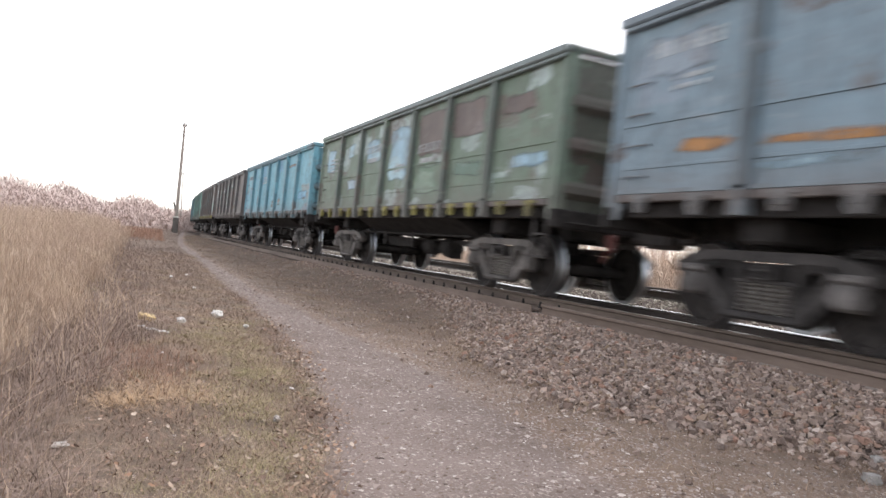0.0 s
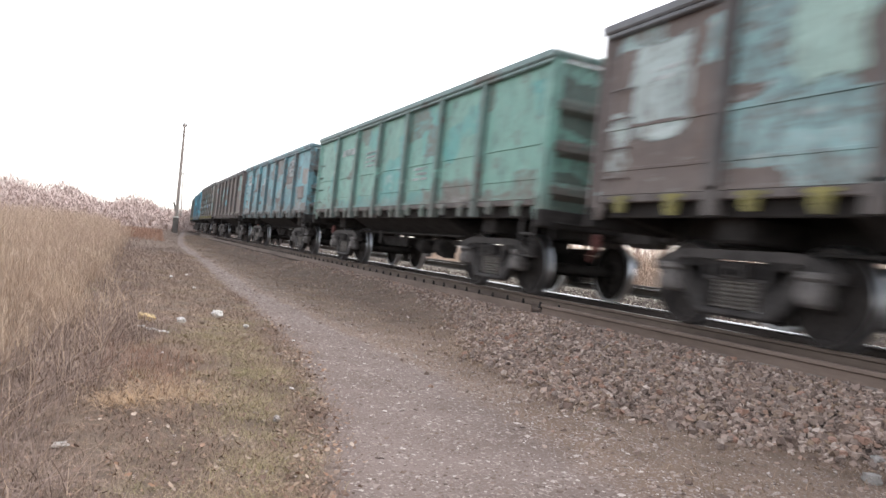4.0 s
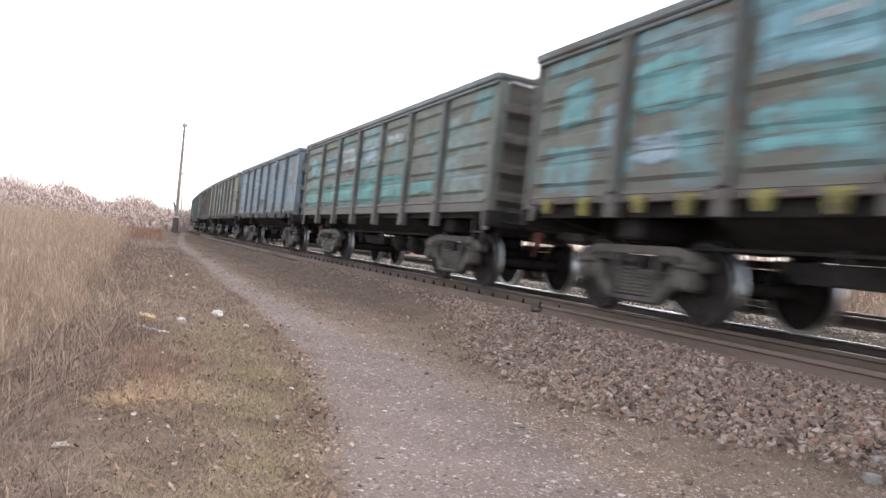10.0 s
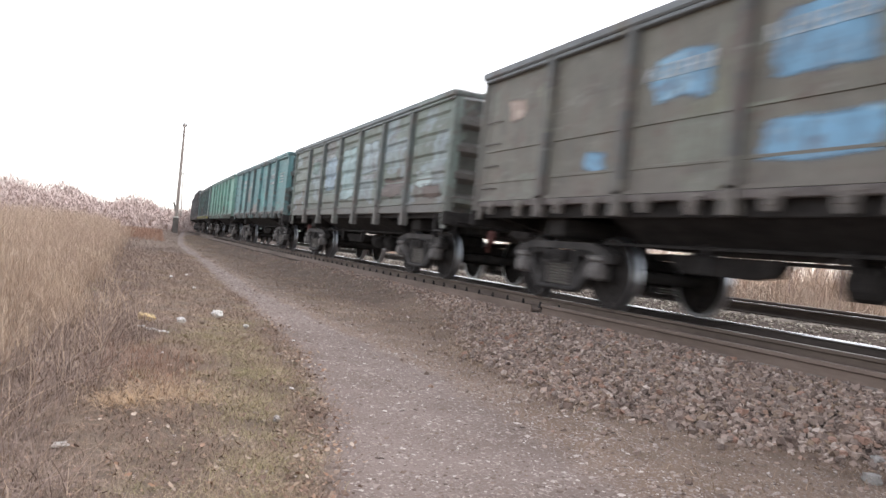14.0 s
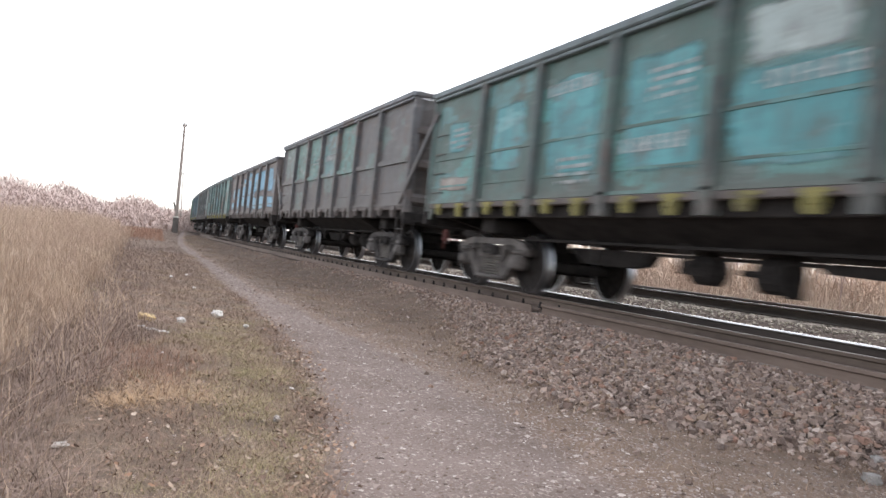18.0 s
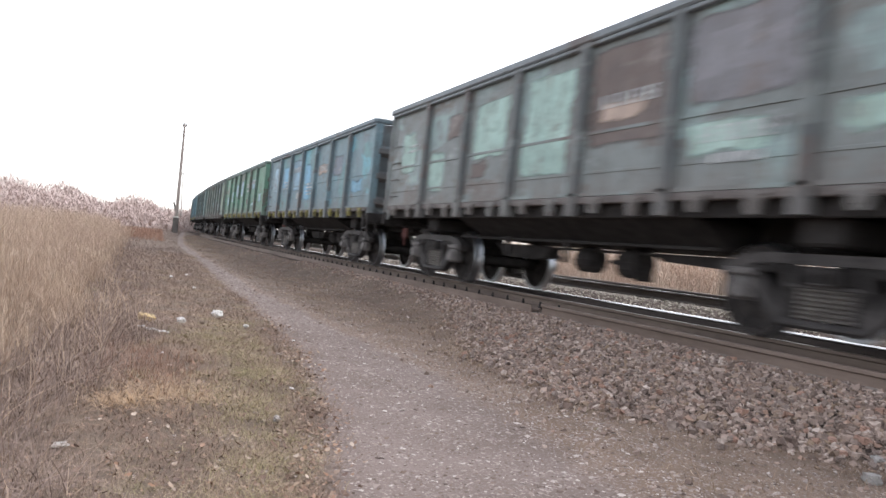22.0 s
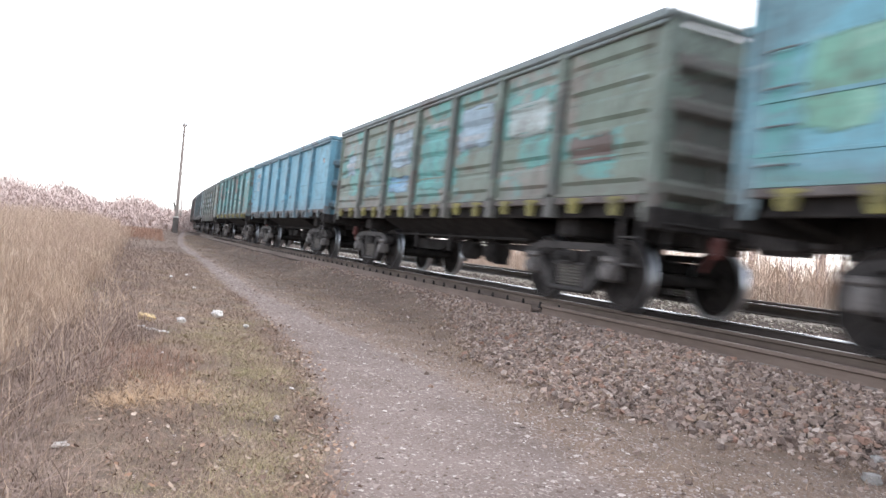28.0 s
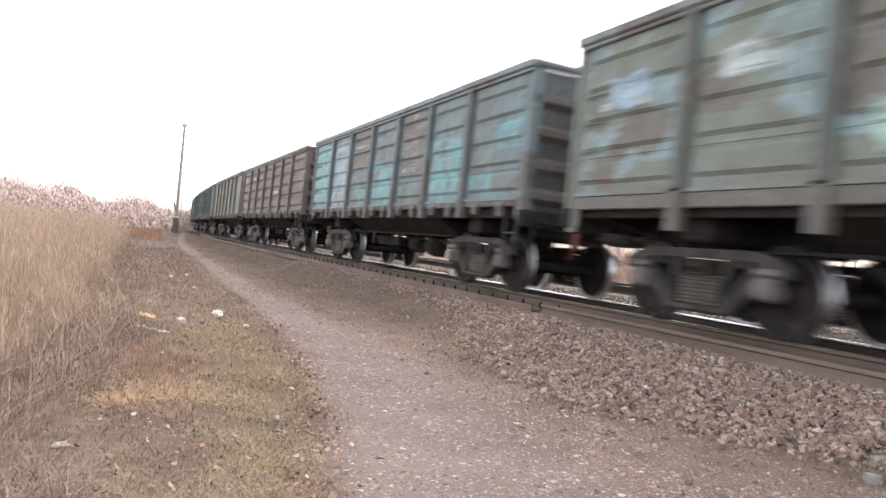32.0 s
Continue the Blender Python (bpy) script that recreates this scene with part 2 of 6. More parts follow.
    grime = m.noise(m.node("ShaderNodeMapping", Vector=v, Scale=(2.0, 1.6, 0.8)).outputs[0], 3.1, 7, 0.75)
    c = m.mix(m.math("MULTIPLY", m.step(grime, 0.50, 0.66), 0.50), c, (0.045, 0.04, 0.04))
    run = m.noise(m.node("ShaderNodeMapping", Vector=v, Scale=(4.0, 4.6, 0.32)).outputs[0], 2.4, 6, 0.65)
    c = m.mix(m.math("MULTIPLY", m.step(run, 0.52, 0.70), 0.46), c, m.mix(0.35, (0.07, 0.058, 0.052), base))
    c = m.mix(m.math("MULTIPLY", m.step(m.noise(v, 14.0, 5, 0.7), 0.56, 0.70), 0.30), c, (0.10, 0.078, 0.066))
    splash = m.math("MULTIPLY", m.step(m.math("ADD", up, m.math("MULTIPLY", mid, 0.5)), 0.62, 0.18), 0.50)
    c = m.mix(splash, c, m.mix(m.step(fine, 0.35, 0.65), (0.11, 0.094, 0.088), (0.215, 0.188, 0.176)))
    m.l.new(c, m.out["Color"])
    m.l.new(m.step(fine, -0.7, 1.5), m.out["Roughness"])
    m.l.new(m.math("ADD", m.math("MULTIPLY", blot, 0.5), fine), m.out["Height"])
    return m.m


AGED = aged_paint()


def wagon_paint(name, base, second, third, worn=0.5, spots=0.5):
    m = Mat(name, 0.5, 0.0, 0.42)
    g = m.n.new("ShaderNodeGroup")
    g.node_tree = AGED
    for key, value in (("Base", (*base, 1)), ("Second", (*second, 1)), ("Third", (*third, 1)), ("Worn", worn), ("Spots", spots)):
        g.inputs[key].default_value = value
    m.bump(g.outputs["Height"], 0.35, 0.012)
    return m.done(g.outputs["Color"], g.outputs["Roughness"])


STEEL = plain("polished_steel", (0.50, 0.50, 0.52), (0.62, 0.62, 0.63), 3.0, 0.24, 1.0, 0.5, 0.05)
# dull grey: dark reflection of the train's underside put into the steel colour
REFLECTION_STEEL = plain("reflection_steel", (0.20, 0.18, 0.17), (0.34, 0.31, 0.29), 3.0, 0.5, 0.6, 0.4, 0.05)
NEAR_RUST = plain("brown_rail_rust", (0.085, 0.064, 0.053), (0.16, 0.122, 0.10), 5.0, 0.75, 0.0, 0.3, 0.3, stretch=(1, 0.15, 1))
# rust darkened in its colour for the shade under the train
SHADED_RAIL_RUST = plain("rail_rust", (0.052, 0.044, 0.042), (0.115, 0.094, 0.084), 5.0, 0.75, 0.0, 0.3, 0.3, stretch=(1, 0.15, 1))
OLD_RAIL = plain("spare_rail_rust", (0.125, 0.092, 0.075), (0.215, 0.162, 0.135), 4.0, 0.7, 0.0, 0.35, 0.3, stretch=(1, 0.15, 1))
DARK_IRON = plain("oily_iron", (0.018, 0.0165, 0.0165), (0.048, 0.044, 0.043), 5.0, 0.8, 0.0, 0.12, 0.3)
CAST = plain("dusty_cast_iron", (0.020, 0.0185, 0.0185), (0.078, 0.071, 0.070), 4.0, 0.66, 0.0, 0.25, 0.5)
WHEEL_FACE = plain("wheel_rust", (0.022, 0.020, 0.020), (0.052, 0.046, 0.044), 5.0, 0.8, 0.0, 0.12, 0.3)
TREAD = plain("wheel_tread", (0.33, 0.35, 0.38), (0.48, 0.50, 0.53), 5.0, 0.30, 1.0, 0.5, 0.05)
BOX_IRON = plain("dusty_axle_box", (0.065, 0.060, 0.059), (0.20, 0.185, 0.18), 4.0, 0.55, 0.0, 0.4, 0.4)
SPRING = plain("spring_steel", (0.08, 0.072, 0.066), (0.17, 0.155, 0.14), 9.0, 0.5, 0.0, 0.4, 0.2)
SLEEPER = plain("weathered_sleeper", (0.14, 0.115, 0.10), (0.27, 0.235, 0.21), 3.0, 0.9, 0.0, 0.2, 0.6)
RED_IRON = plain("faded_red_iron", (0.11, 0.035, 0.032), (0.17, 0.075, 0.07), 6.0, 0.6)
WHITE_MARK = plain("stencil_white", (0.20, 0.22, 0.23), (0.72, 0.74, 0.75), 5.0, 0.7)


def ground_material():
    m = Mat("ground_soil", 0.95, 0.0, 0.12)
    v = m.coords(world_space=True)
    bare = m.node("ShaderNodeAttribute")
    bare.attribute_name = "bare"
    stony = m.node("ShaderNodeAttribute")
    stony.attribute_name = "stony"
    mid, fine, speck = m.noise(v, 0.9, 5), m.noise(v, 11, 6, 0.7), m.noise(v, 55, 4, 0.7)
    straw = m.mix(m.step(mid, 0.38, 0.62), (0.125, 0.096, 0.08), (0.185, 0.143, 0.118))
    straw = m.mix(m.math("MULTIPLY", m.step(m.noise(v, 1.7, 5), 0.55, 0.72), 0.4), straw, (0.13, 0.115, 0.065))
    straw = m.mix(m.step(fine, 0.35, 0.75), straw, (0.205, 0.16, 0.128))
    soil = m.mix(m.step(mid, 0.35, 0.65), (0.185, 0.145, 0.129), (0.255, 0.206, 0.188))
    soil = m.mix(m.step(speck, 0.55, 0.66), soil, (0.36, 0.312, 0.29))
    soil = m.mix(m.step(m.noise(v, 26, 5, 0.7), 0.58, 0.72), soil, (0.12, 0.092, 0.078))
    dirt = m.node("ShaderNodeAttribute")
    dirt.attribute_name = "dirt"
    brown = m.mix(m.step(mid, 0.35, 0.65), (0.205, 0.148, 0.114), (0.275, 0.205, 0.162))
    brown = m.mix(m.step(speck, 0.54, 0.66), brown, (0.38, 0.325, 0.295))
    brown = m.mix(m.step(m.noise(v, 19, 5, 0.7), 0.58, 0.74), brown, (0.125, 0.105, 0.075))
    soil = m.mix(m.step(m.math("ADD", dirt.outputs["Fac"], m.math("MULTIPLY", m.math("SUBTRACT", m.noise(v, 1.5, 6, 0.7), 0.5), 1.0)), 0.3, 0.7), soil, brown)
    stone = m.mix(m.step(m.node("ShaderNodeTexVoronoi", Vector=v, Scale=24.0).outputs["Distance"], 0.1, 0.6), (0.15, 0.115, 0.098), (0.06, 0.046, 0.04))
    edge = m.math("ADD", bare.outputs["Fac"], m.math("MULTIPLY", m.math("SUBTRACT", m.noise(v, 3.2, 6, 0.7), 0.5), 0.9))
    c = m.mix(m.step(edge, 0.35, 0.65), straw, soil)
    c = m.mix(m.step(m.math("ADD", stony.outputs["Fac"], m.math("MULTIPLY", m.math("SUBTRACT", m.noise(v, 4.0, 5, 0.7), 0.5), 0.7)), 0.4, 0.6), c, stone)
    m.bump(m.math("ADD", m.math("MULTIPLY", fine, 0.8), speck), 0.7, 0.025)
    return m.done(c)


# ---- the ground: one sheet to the horizon ----
def spaced(*pieces):
    out = []
    for a, b, step in pieces:
        out += list(np.arange(a, b - step * 0.01, step))
    return np.array(out + [pieces[-1][1]])


gx = spaced((-2500, -300, 220), (-300, -40, 20), (-40, -6, 2), (-6, 0, 0.2), (0, 9, 0.09), (9, 20, 0.4), (20, 60, 2.5), (60, 300, 20), (300, 2500, 220))
gy = spaced((-2500, -500, 250), (-500, -20, 24), (-20, 0, 1.0), (0, 14, 0.09), (14, 30, 0.25), (30, 80, 0.8), (80, 200, 5), (200, 500, 25), (500, 3000, 250))
GX, GY = np.meshgrid(gx, gy)
GZ = ground_z(GX, GY)
nx, ny = len(gx), len(gy)
corner = (np.arange(ny - 1)[:, None] * nx + np.arange(nx - 1)[None, :]).ravel()
ground_mesh = mass("ground", np.stack([GX, GY, GZ], -1).reshape(-1, 3), np.stack([corner, corner + 1, corner + nx + 1, corner + nx], 1), ground_material())
GU = left_of(GX, GY)
across = (GX - path_left(GY)) / path_width(GY)
bare = smooth(-0.10, 0.16, across) * (1 - smooth(0.85, 1.35, across))
bare = np.maximum(bare, (0.60 - 0.24 * smooth(5, 18, GY)) * (across > 0.5) * (GU > 1.5))
stony = np.maximum((1 - smooth(-0.55, 0.25, GU - bed_edge(GY))) * (GU > -6.2) * (1 - smooth(7, 17, GY)), (1 - smooth(1.3, 1.9, GU)) * (GU > -6.2))
for key, value in (("bare", bare), ("stony", stony), ("dirt", smooth(0.6, 1.15, across) * (GU > 1.4))):
    ground_mesh.attributes.new(key, "FLOAT", "POINT").data.foreach_set("value", value.astype(np.float32).ravel())
ground_mesh.shade_smooth()
ground = tagged(new("ground", ground_mesh), "dry grassy verge with a trodden gravel footpath beside the railway", "ground", kind="structure")

# ---- the two tracks ----
RAIL_SHAPE = [(-0.075, 0.0), (-0.075, 0.012), (-0.016, 0.034), (-0.010, 0.052), (-0.010, 0.132), (-0.036, 0.146), (-0.0365, 0.170), (-0.030, 0.180),
              (0.030, 0.180), (0.0365, 0.170), (0.036, 0.146), (0.010, 0.132), (0.010, 0.052), (0.016, 0.034), (0.075, 0.012), (0.075, 0.0)]
ALONG = [-470, -120, -40] + list(range(-20, 26, 5)) + [25.9 + 4 * k for k in range(1, 62)]


FAR_SHAPE = [(-0.0362, 0.163) if p == (-0.0365, 0.170) else (-0.0335, 0.180) if p == (-0.030, 0.180) else p for p in RAIL_SHAPE]


def rail_mesh(name, left, top, along, side, shape=RAIL_SHAPE, shine=(7,), steel=None):
    g, n = Geo(), len(shape)
    for s in along:
        g.v += [beside(s, left - u, top - 0.18 + w) for u, w in shape]
    for k in range(len(along) - 1):
        for i in range(n):
            j = (i + 1) % n
            g.f.append((k * n + i, k * n + j, (k + 1) * n + j, (k + 1) * n + i))
            g.mi.append(1 if i in shine else 0)
    for k in (0, len(along) - 1):
        g.f.append(tuple(k * n + i for i in range(n)))
        g.mi.append(0)
    return g.mesh(name, side, steel or STEEL)


LOW = RAIL_Z - 2 * HALF_GAUGE * math.sin(radians(CANT))
track = tagged(new("railway_track"), "running track of rusty rails on sleepers in crushed stone", "railway track", kind="structure")
part("rail", rail_mesh("rail", HALF_GAUGE, RAIL_Z, ALONG, NEAR_RUST, shine=(7, 8, 9), steel=REFLECTION_STEEL), track, "rusty steel rail, dark train reflection painted into its grey top")
part("rail", rail_mesh("rail", -HALF_GAUGE, LOW, ALONG, SHADED_RAIL_RUST, FAR_SHAPE, (6, 7)), track, "rusty steel rail with a shining inner edge")
second_track = tagged(new("railway_track"), "parallel second track on a slightly higher bed of pale stone", "railway track", kind="structure")
TRACK_TWO = -4.1
for side in (1, -1):
    part("rail", rail_mesh("rail", TRACK_TWO + side * HALF_GAUGE, 0.65, ALONG, SHADED_RAIL_RUST), second_track, "dark rusty steel rail")

sleeper_mesh = Geo().soft(-1.36, 1.36, -0.12, 0.12, -0.17, 0.0, 0.02).mesh("sleeper", SLEEPER)
clamp_geo = Geo().soft(-0.16, 0.02, -0.075, 0.075, 0.0, 0.022, 0.006)
clamp_geo.lathe([(0.02, 0.026), (0.085, 0.026), (0.088, 0.018), (0.125, 0.018)], "z", (-0.115, 0, 0), 6)
clamp_geo.soft(-0.135, -0.04, -0.045, 0.045, 0.022, 0.045, 0.008)
clamp_mesh = clamp_geo.mesh("fastening", DARK_IRON)
SLEEPER_STEP = 0.503


def on_track(s, left, z, tilt=0.0):
    x, y, a = bend(s)
    return Matrix.Translation(beside(s, left, z)) @ Matrix.Rotation(-a, 4, "Z") @ Matrix.Rotation(radians(tilt), 4, "Y")


for k in range(-6, 100):
    s = 8.69 + (k - 10) * SLEEPER_STEP
    m = on_track(s, 0, RAIL_Z - 0.193 - HALF_GAUGE * math.sin(radians(CANT)), CANT)
    if k < 74:
        part("sleeper", sleeper_mesh, track, at=m)
    if k >= 10:
        part("fastening", clamp_mesh, track, "bolted rail clamp", at=on_track(s, HALF_GAUGE + 0.075, RAIL_Z - 0.190))
    if 26 < k < 60:
        part("fastening", clamp_mesh, track, "bolted rail clamp", at=on_track(s, -HALF_GAUGE + 0.08, LOW - 0.190))
    if k < 70:
        part("sleeper", sleeper_mesh, second_track, at=on_track(s * 1.08 + 1.5, TRACK_TWO, 0.465))

# rails left lying on the sleeper ends beside the track: one upright, one tipped on its side
ends = [round(-14 + 2 * k, 2) for k in range(12)] + [8.55]
upright = tagged(new("spare_rail", rail_mesh("spare_rail", HALF_GAUGE + 0.56, RAIL_Z - 0.055, ends, OLD_RAIL, shine=())),
                 "spare rusty rail standing on the sleeper ends", "rail", "spare rails by the track")
tipped_shape = [(w - 0.09, -u + 0.075) for u, w in RAIL_SHAPE]
tipped_along = [8.72 + 2.0 * k for k in range(9)] + [25.9 + 4 * k for k in range(10)]
tipped = tagged(new("spare_rail", rail_mesh("spare_rail", HALF_GAUGE + 0.56, RAIL_Z - 0.055, tipped_along, OLD_RAIL, [(w, u) for w, u in tipped_shape], ())),
                "spare rusty rail tipped on its side along the sleeper ends", "rail", "spare rails by the track")


# ---- the freight wagons: open gondolas ----
POSTS = [-4.33 + 1.732 * k for k in range(6)]
BAYS = [(-6.24, -4.40)] + [(POSTS[k] + 0.07, POSTS[k + 1] - 0.07) for k in range(5)] + [(4.40, 6.24)]
FLOOR_Z = 1.42
TOPS = {"smooth": 3.435, "ribbed": 3.40, "high": 3.53, "solid": 3.40, "braced": 3.70}
FEET = {"smooth": 1.165, "ribbed": 1.15, "high": 1.15, "solid": 1.0, "braced": 1.165}
GRIME = plain("wagon_grime", (0.07, 0.06, 0.055), (0.15, 0.125, 0.115), 3.0, 0.75)
LATCH = plain("dusty_latch", (0.07, 0.062, 0.060), (0.19, 0.168, 0.16), 5.0, 0.75)
YELLOW = plain("faded_yellow_paint", (0.36, 0.33, 0.11), (0.12, 0.11, 0.075), 3.5, 0.7)


RIBBED = ("ribbed", "solid", "high")
RIBS = (0.30, 0.72, 1.10, 1.50, 1.86)


def dents_of(w, kind, h, n):
    rnd = random.Random(n + len(kind))
    return [(rnd.uniform(-w / 2, w / 2), rnd.uniform(0.2, h - 0.2), rnd.uniform(0.2, 0.45), rnd.uniform(-0.012, 0.014)) for _ in range(5)]


def panel_geo(w, kind, top, n):
    """A side sheet, w wide, from the floor to the top rail; front towards -x: one closed, dented, seamed plate."""
    g, h = Geo(), top - FLOOR_Z
    dents = dents_of(w, kind, h, n)
    ledges = {"smooth": [(0.31, 0.012, 0.016), (0.82, 0.018, 0.02)], "ribbed": [(0.50, 0.012, 0.014)], "high": [(0.50, 0.012, 0.014)], "solid": [(0.50, 0.012, 0.014)], "braced": [(0.31, 0.012, 0.016), (0.98, 0.05, 0.055)]}[kind]
    ribs = RIBS if kind in RIBBED else []
    levels = [h * j / 16 for j in range(17)] if not ribs else [h * j / 16 for j in (0, 16)]
    for q in ribs:
        levels += [q - 0.15, q - 0.10, q, q + 0.10, q + 0.15]
    for q, d, r in ledges:
        levels = [z for z in levels if abs(z - q) > r + 0.012] + [q - r - 0.004, q - r, q + r, q + r + 0.004]
    levels = sorted(z for z in levels if 0.055 < z < h - 0.01 or z == h) + [0.0, 0.045, 0.05]
    levels = sorted(set(levels))
    across = [-w / 2, -w / 2 + 0.05, -w / 2 + 0.14, -w / 6, w / 6, w / 2 - 0.14, w / 2 - 0.05, w / 2]
    c = len(across)
    for z in levels:
        for i, y in enumerate(across):
            x = 0.0
            for a, b, r, d in dents:
                x -= d * math.exp(-((y - a) ** 2 + (z - b) ** 2) / (r * r))
            for q in ribs:
                if abs(z - q) < 0.12 and 1 < i < c - 2:
                    x -= 0.036
            for q, d, r in ledges:
                if abs(z - q) < r + 0.001:
                    x -= d
            if z < 0.047:
                x -= 0.045
            g.v.append((x, y, z))
    n0, rows = len(g.v), len(levels)
    g.v += [(0.035, y, z) for z in (levels[0], levels[-1]) for y in (across[0], across[-1])]
    g.f += [(j * c + i, j * c + i + 1, (j + 1) * c + i + 1, (j + 1) * c + i) for j in range(rows - 1) for i in range(c - 1)]
    g.f += [(n0, n0 + 1, n0 + 3, n0 + 2), tuple(range(c)) + (n0 + 1, n0), tuple((rows - 1) * c + i for i in range(c)) + (n0 + 3, n0 + 2)]
    g.f += [tuple(j * c for j in range(rows)) + (n0 + 2, n0), tuple(j * c + c - 1 for j in range(rows)) + (n0 + 3, n0 + 1)]
    g.mi = [0] * len(g.f)
    return g


def post_geo(top, foot):
    g = Geo()
    g.prism([(-0.10, -0.07), (-0.10, 0.07), (0.0, 0.088), (0.0, -0.088)], "z", 0.0, top - FLOOR_Z)
    g.prism([(-0.10, -0.075), (-0.10, 0.075), (0.03, 0.085), (0.03, -0.085)], "z", foot - FLOOR_Z, 0.05)
    return g


def corner_geo(top, foot):
    lo, hi = foot - FLOOR_Z, top - FLOOR_Z
    g = Geo().soft(-0.012, 0.03, -0.16, 0.10, lo + 0.06, hi, 0.008)
    g.prism([(-0.15, lo + 0.09), (-0.10, lo - 0.04), (0.05, lo - 0.04), (0.09, lo + 0.09)], "x", -0.010, 0.028)
    g.soft(-0.055, 0.01, 0.02, 0.10, lo + 0.1, hi, 0.01)
    g.soft(0.01, 0.12, 0.05, 0.12, lo + 0.1, hi, 0.01)
    return g


def hatch_geo(w):
    """The edge of a bottom door with its two hooked latches."""
    g = Geo().soft(-0.050, 0.05, -w / 2 + 0.02, w / 2 - 0.02, -0.095, -0.004, 0.012, 1)
    for y, low in ((-w * 0.24, 0.25), (w * 0.24, 0.22)):
        g.prism([(y - 0.10, -0.02), (y + 0.10, -0.02), (y + 0.075, -0.10), (y + 0.085, -0.16), (y + 0.04, -low), (y - 0.05, -low), (y - 0.075, -0.13)], "x", -0.085, -0.018)
        g.soft(-0.075, -0.02, y - 0.17, y + 0.15, -0.062, -0.028, 0.006)
        g.soft(-0.11, -0.08, y - 0.03, y + 0.03, -0.17, -0.10, 0.006)
    return g


def chord_geo(half):
    g = Geo().soft(-0.115, 0.06, -half, half, 2.0, 2.12, 0.022)
    g.soft(-0.085, 0.0, -half + 0.05, half - 0.05, 1.945, 2.002, 0.012)
    return g


def end_rib_geo(d):
    return Geo().prism([(-0.02 - d, -0.05), (-0.02 - d, 0.05), (-0.01, 0.13), (-0.01, -0.13)], "x", -1.40, 1.40)


END_RIBS = {"smooth": (1.56, 2.18, 2.78), "ribbed": (1.50, 1.95, 2.45, 2.95), "high": (1.50, 2.0, 2.5, 3.05), "solid": (1.50, 1.95, 2.45, 2.95), "braced": (1.56, 2.3, 3.0)}


def side_frame_geo():
    """A cast frame: arched top bar, slanting legs, spring seat; open between them."""
    g = Geo()
    top = [(-1.17, 0.60), (-1.19, 0.70), (-1.04, 0.79), (-0.72, 0.855), (0.72, 0.855), (1.04, 0.79), (1.19, 0.70), (1.17, 0.60), (1.06, 0.58), (0.98, 0.68), (0.70, 0.755),
           (-0.70, 0.755), (-0.98, 0.68), (-1.06, 0.58)]
    g.prism(top, "x", -0.09, 0.08)
    for s in (1, -1):
        g.prism([(s * 0.99, 0.69), (s * 0.80, 0.745), (s * 0.42, 0.33), (s * 0.36, 0.19), (s * 0.47, 0.18), (s * 0.62, 0.31)], "x", -0.075, 0.07)
        g.soft(-0.085, 0.08, s * 0.38 - 0.045, s * 0.38 + 0.045, 0.22, 0.80, 0.02)
        g.soft(-0.10, 0.04, s * 0.60 - 0.05, s * 0.60 + 0.05, 0.66, 0.78, 0.02)
    g.soft(-0.13, 0.10, -0.44, 0.44, 0.16, 0.24, 0.03)
    g.soft(-0.14, -0.06, -0.16, 0.16, 0.56, 0.70, 0.02)
    g.soft(-0.10, 0.06, -0.36, 0.36, 0.535, 0.575, 0.01)
    return g


def axle_box_geo():
    g = Geo().soft(-0.13, 0.06, -0.13, 0.13, -0.115, 0.145, 0.04).soft(-0.145, -0.02, -0.16, 0.16, 0.13, 0.215, 0.025)
    return g.lathe([(-0.175, 0.08), (-0.165, 0.10), (-0.11, 0.105)], "x", (0, 0, 0), 12)


def spring_geo():
    g = Geo()
    for y in (-0.17, 0.02, 0.21):
        rings = []
        for k in range(7):
            z = 0.25 + k * 0.043
            rings += [(z, 0.062), (z + 0.010, 0.082), (z + 0.024, 0.082), (z + 0.033, 0.062)]
        g.lathe(rings, "z", (0, y - 0.02, 0), 10)
    return g


def wheel_geo():
    g = Geo()
    g.lathe([(-0.055, 0.10), (-0.09, 0.105), (-0.09, 0.14), (-0.03, 0.17), (0.0, 0.30), (-0.02, 0.385), (-0.065, 0.40), (-0.065, 0.462)], "x", (0, 0, 0), 28, 0, False)
    g.lathe([(0.065, 0.44), (0.065, 0.39), (0.02, 0.37), (0.03, 0.20), (0.08, 0.15), (0.09, 0.10)], "x", (0, 0, 0), 28, 0, False)
    g.lathe([(-0.065, 0.462), (-0.058, 0.470), (0.025, 0.476), (0.034, 0.490), (0.042, 0.502), (0.056, 0.503), (0.065, 0.490), (0.065, 0.44)], "x", (0, 0, 0), 28, 1, False)
    for k in range(4):
        a = math.pi * k / 2
        g.soft(-0.098, -0.085, 0.12 * math.cos(a) - 0.014, 0.12 * math.cos(a) + 0.014, 0.12 * math.sin(a) - 0.014, 0.12 * math.sin(a) + 0.014, 0.004)
    return g


MESH = {}
for kind, top in TOPS.items():
    for n, (a, b) in enumerate(BAYS[:3]):
        MESH["panel", kind, n] = panel_geo(b - a, kind, top, n).mesh("panel", GRIME)
    MESH["post", kind] = post_geo(top, FEET[kind]).mesh("post", GRIME)
    MESH["corner", kind] = corner_geo(top, FEET[kind]).mesh("corner_post", GRIME)
    MESH["end", kind] = Geo().box(-1.43, 1.43, -0.01, 0.02, 1.20, top).mesh("end_wall", GRIME)
MESH["hatch", 0] = hatch_geo(1.78).mesh("hatch", GRIME, LATCH)
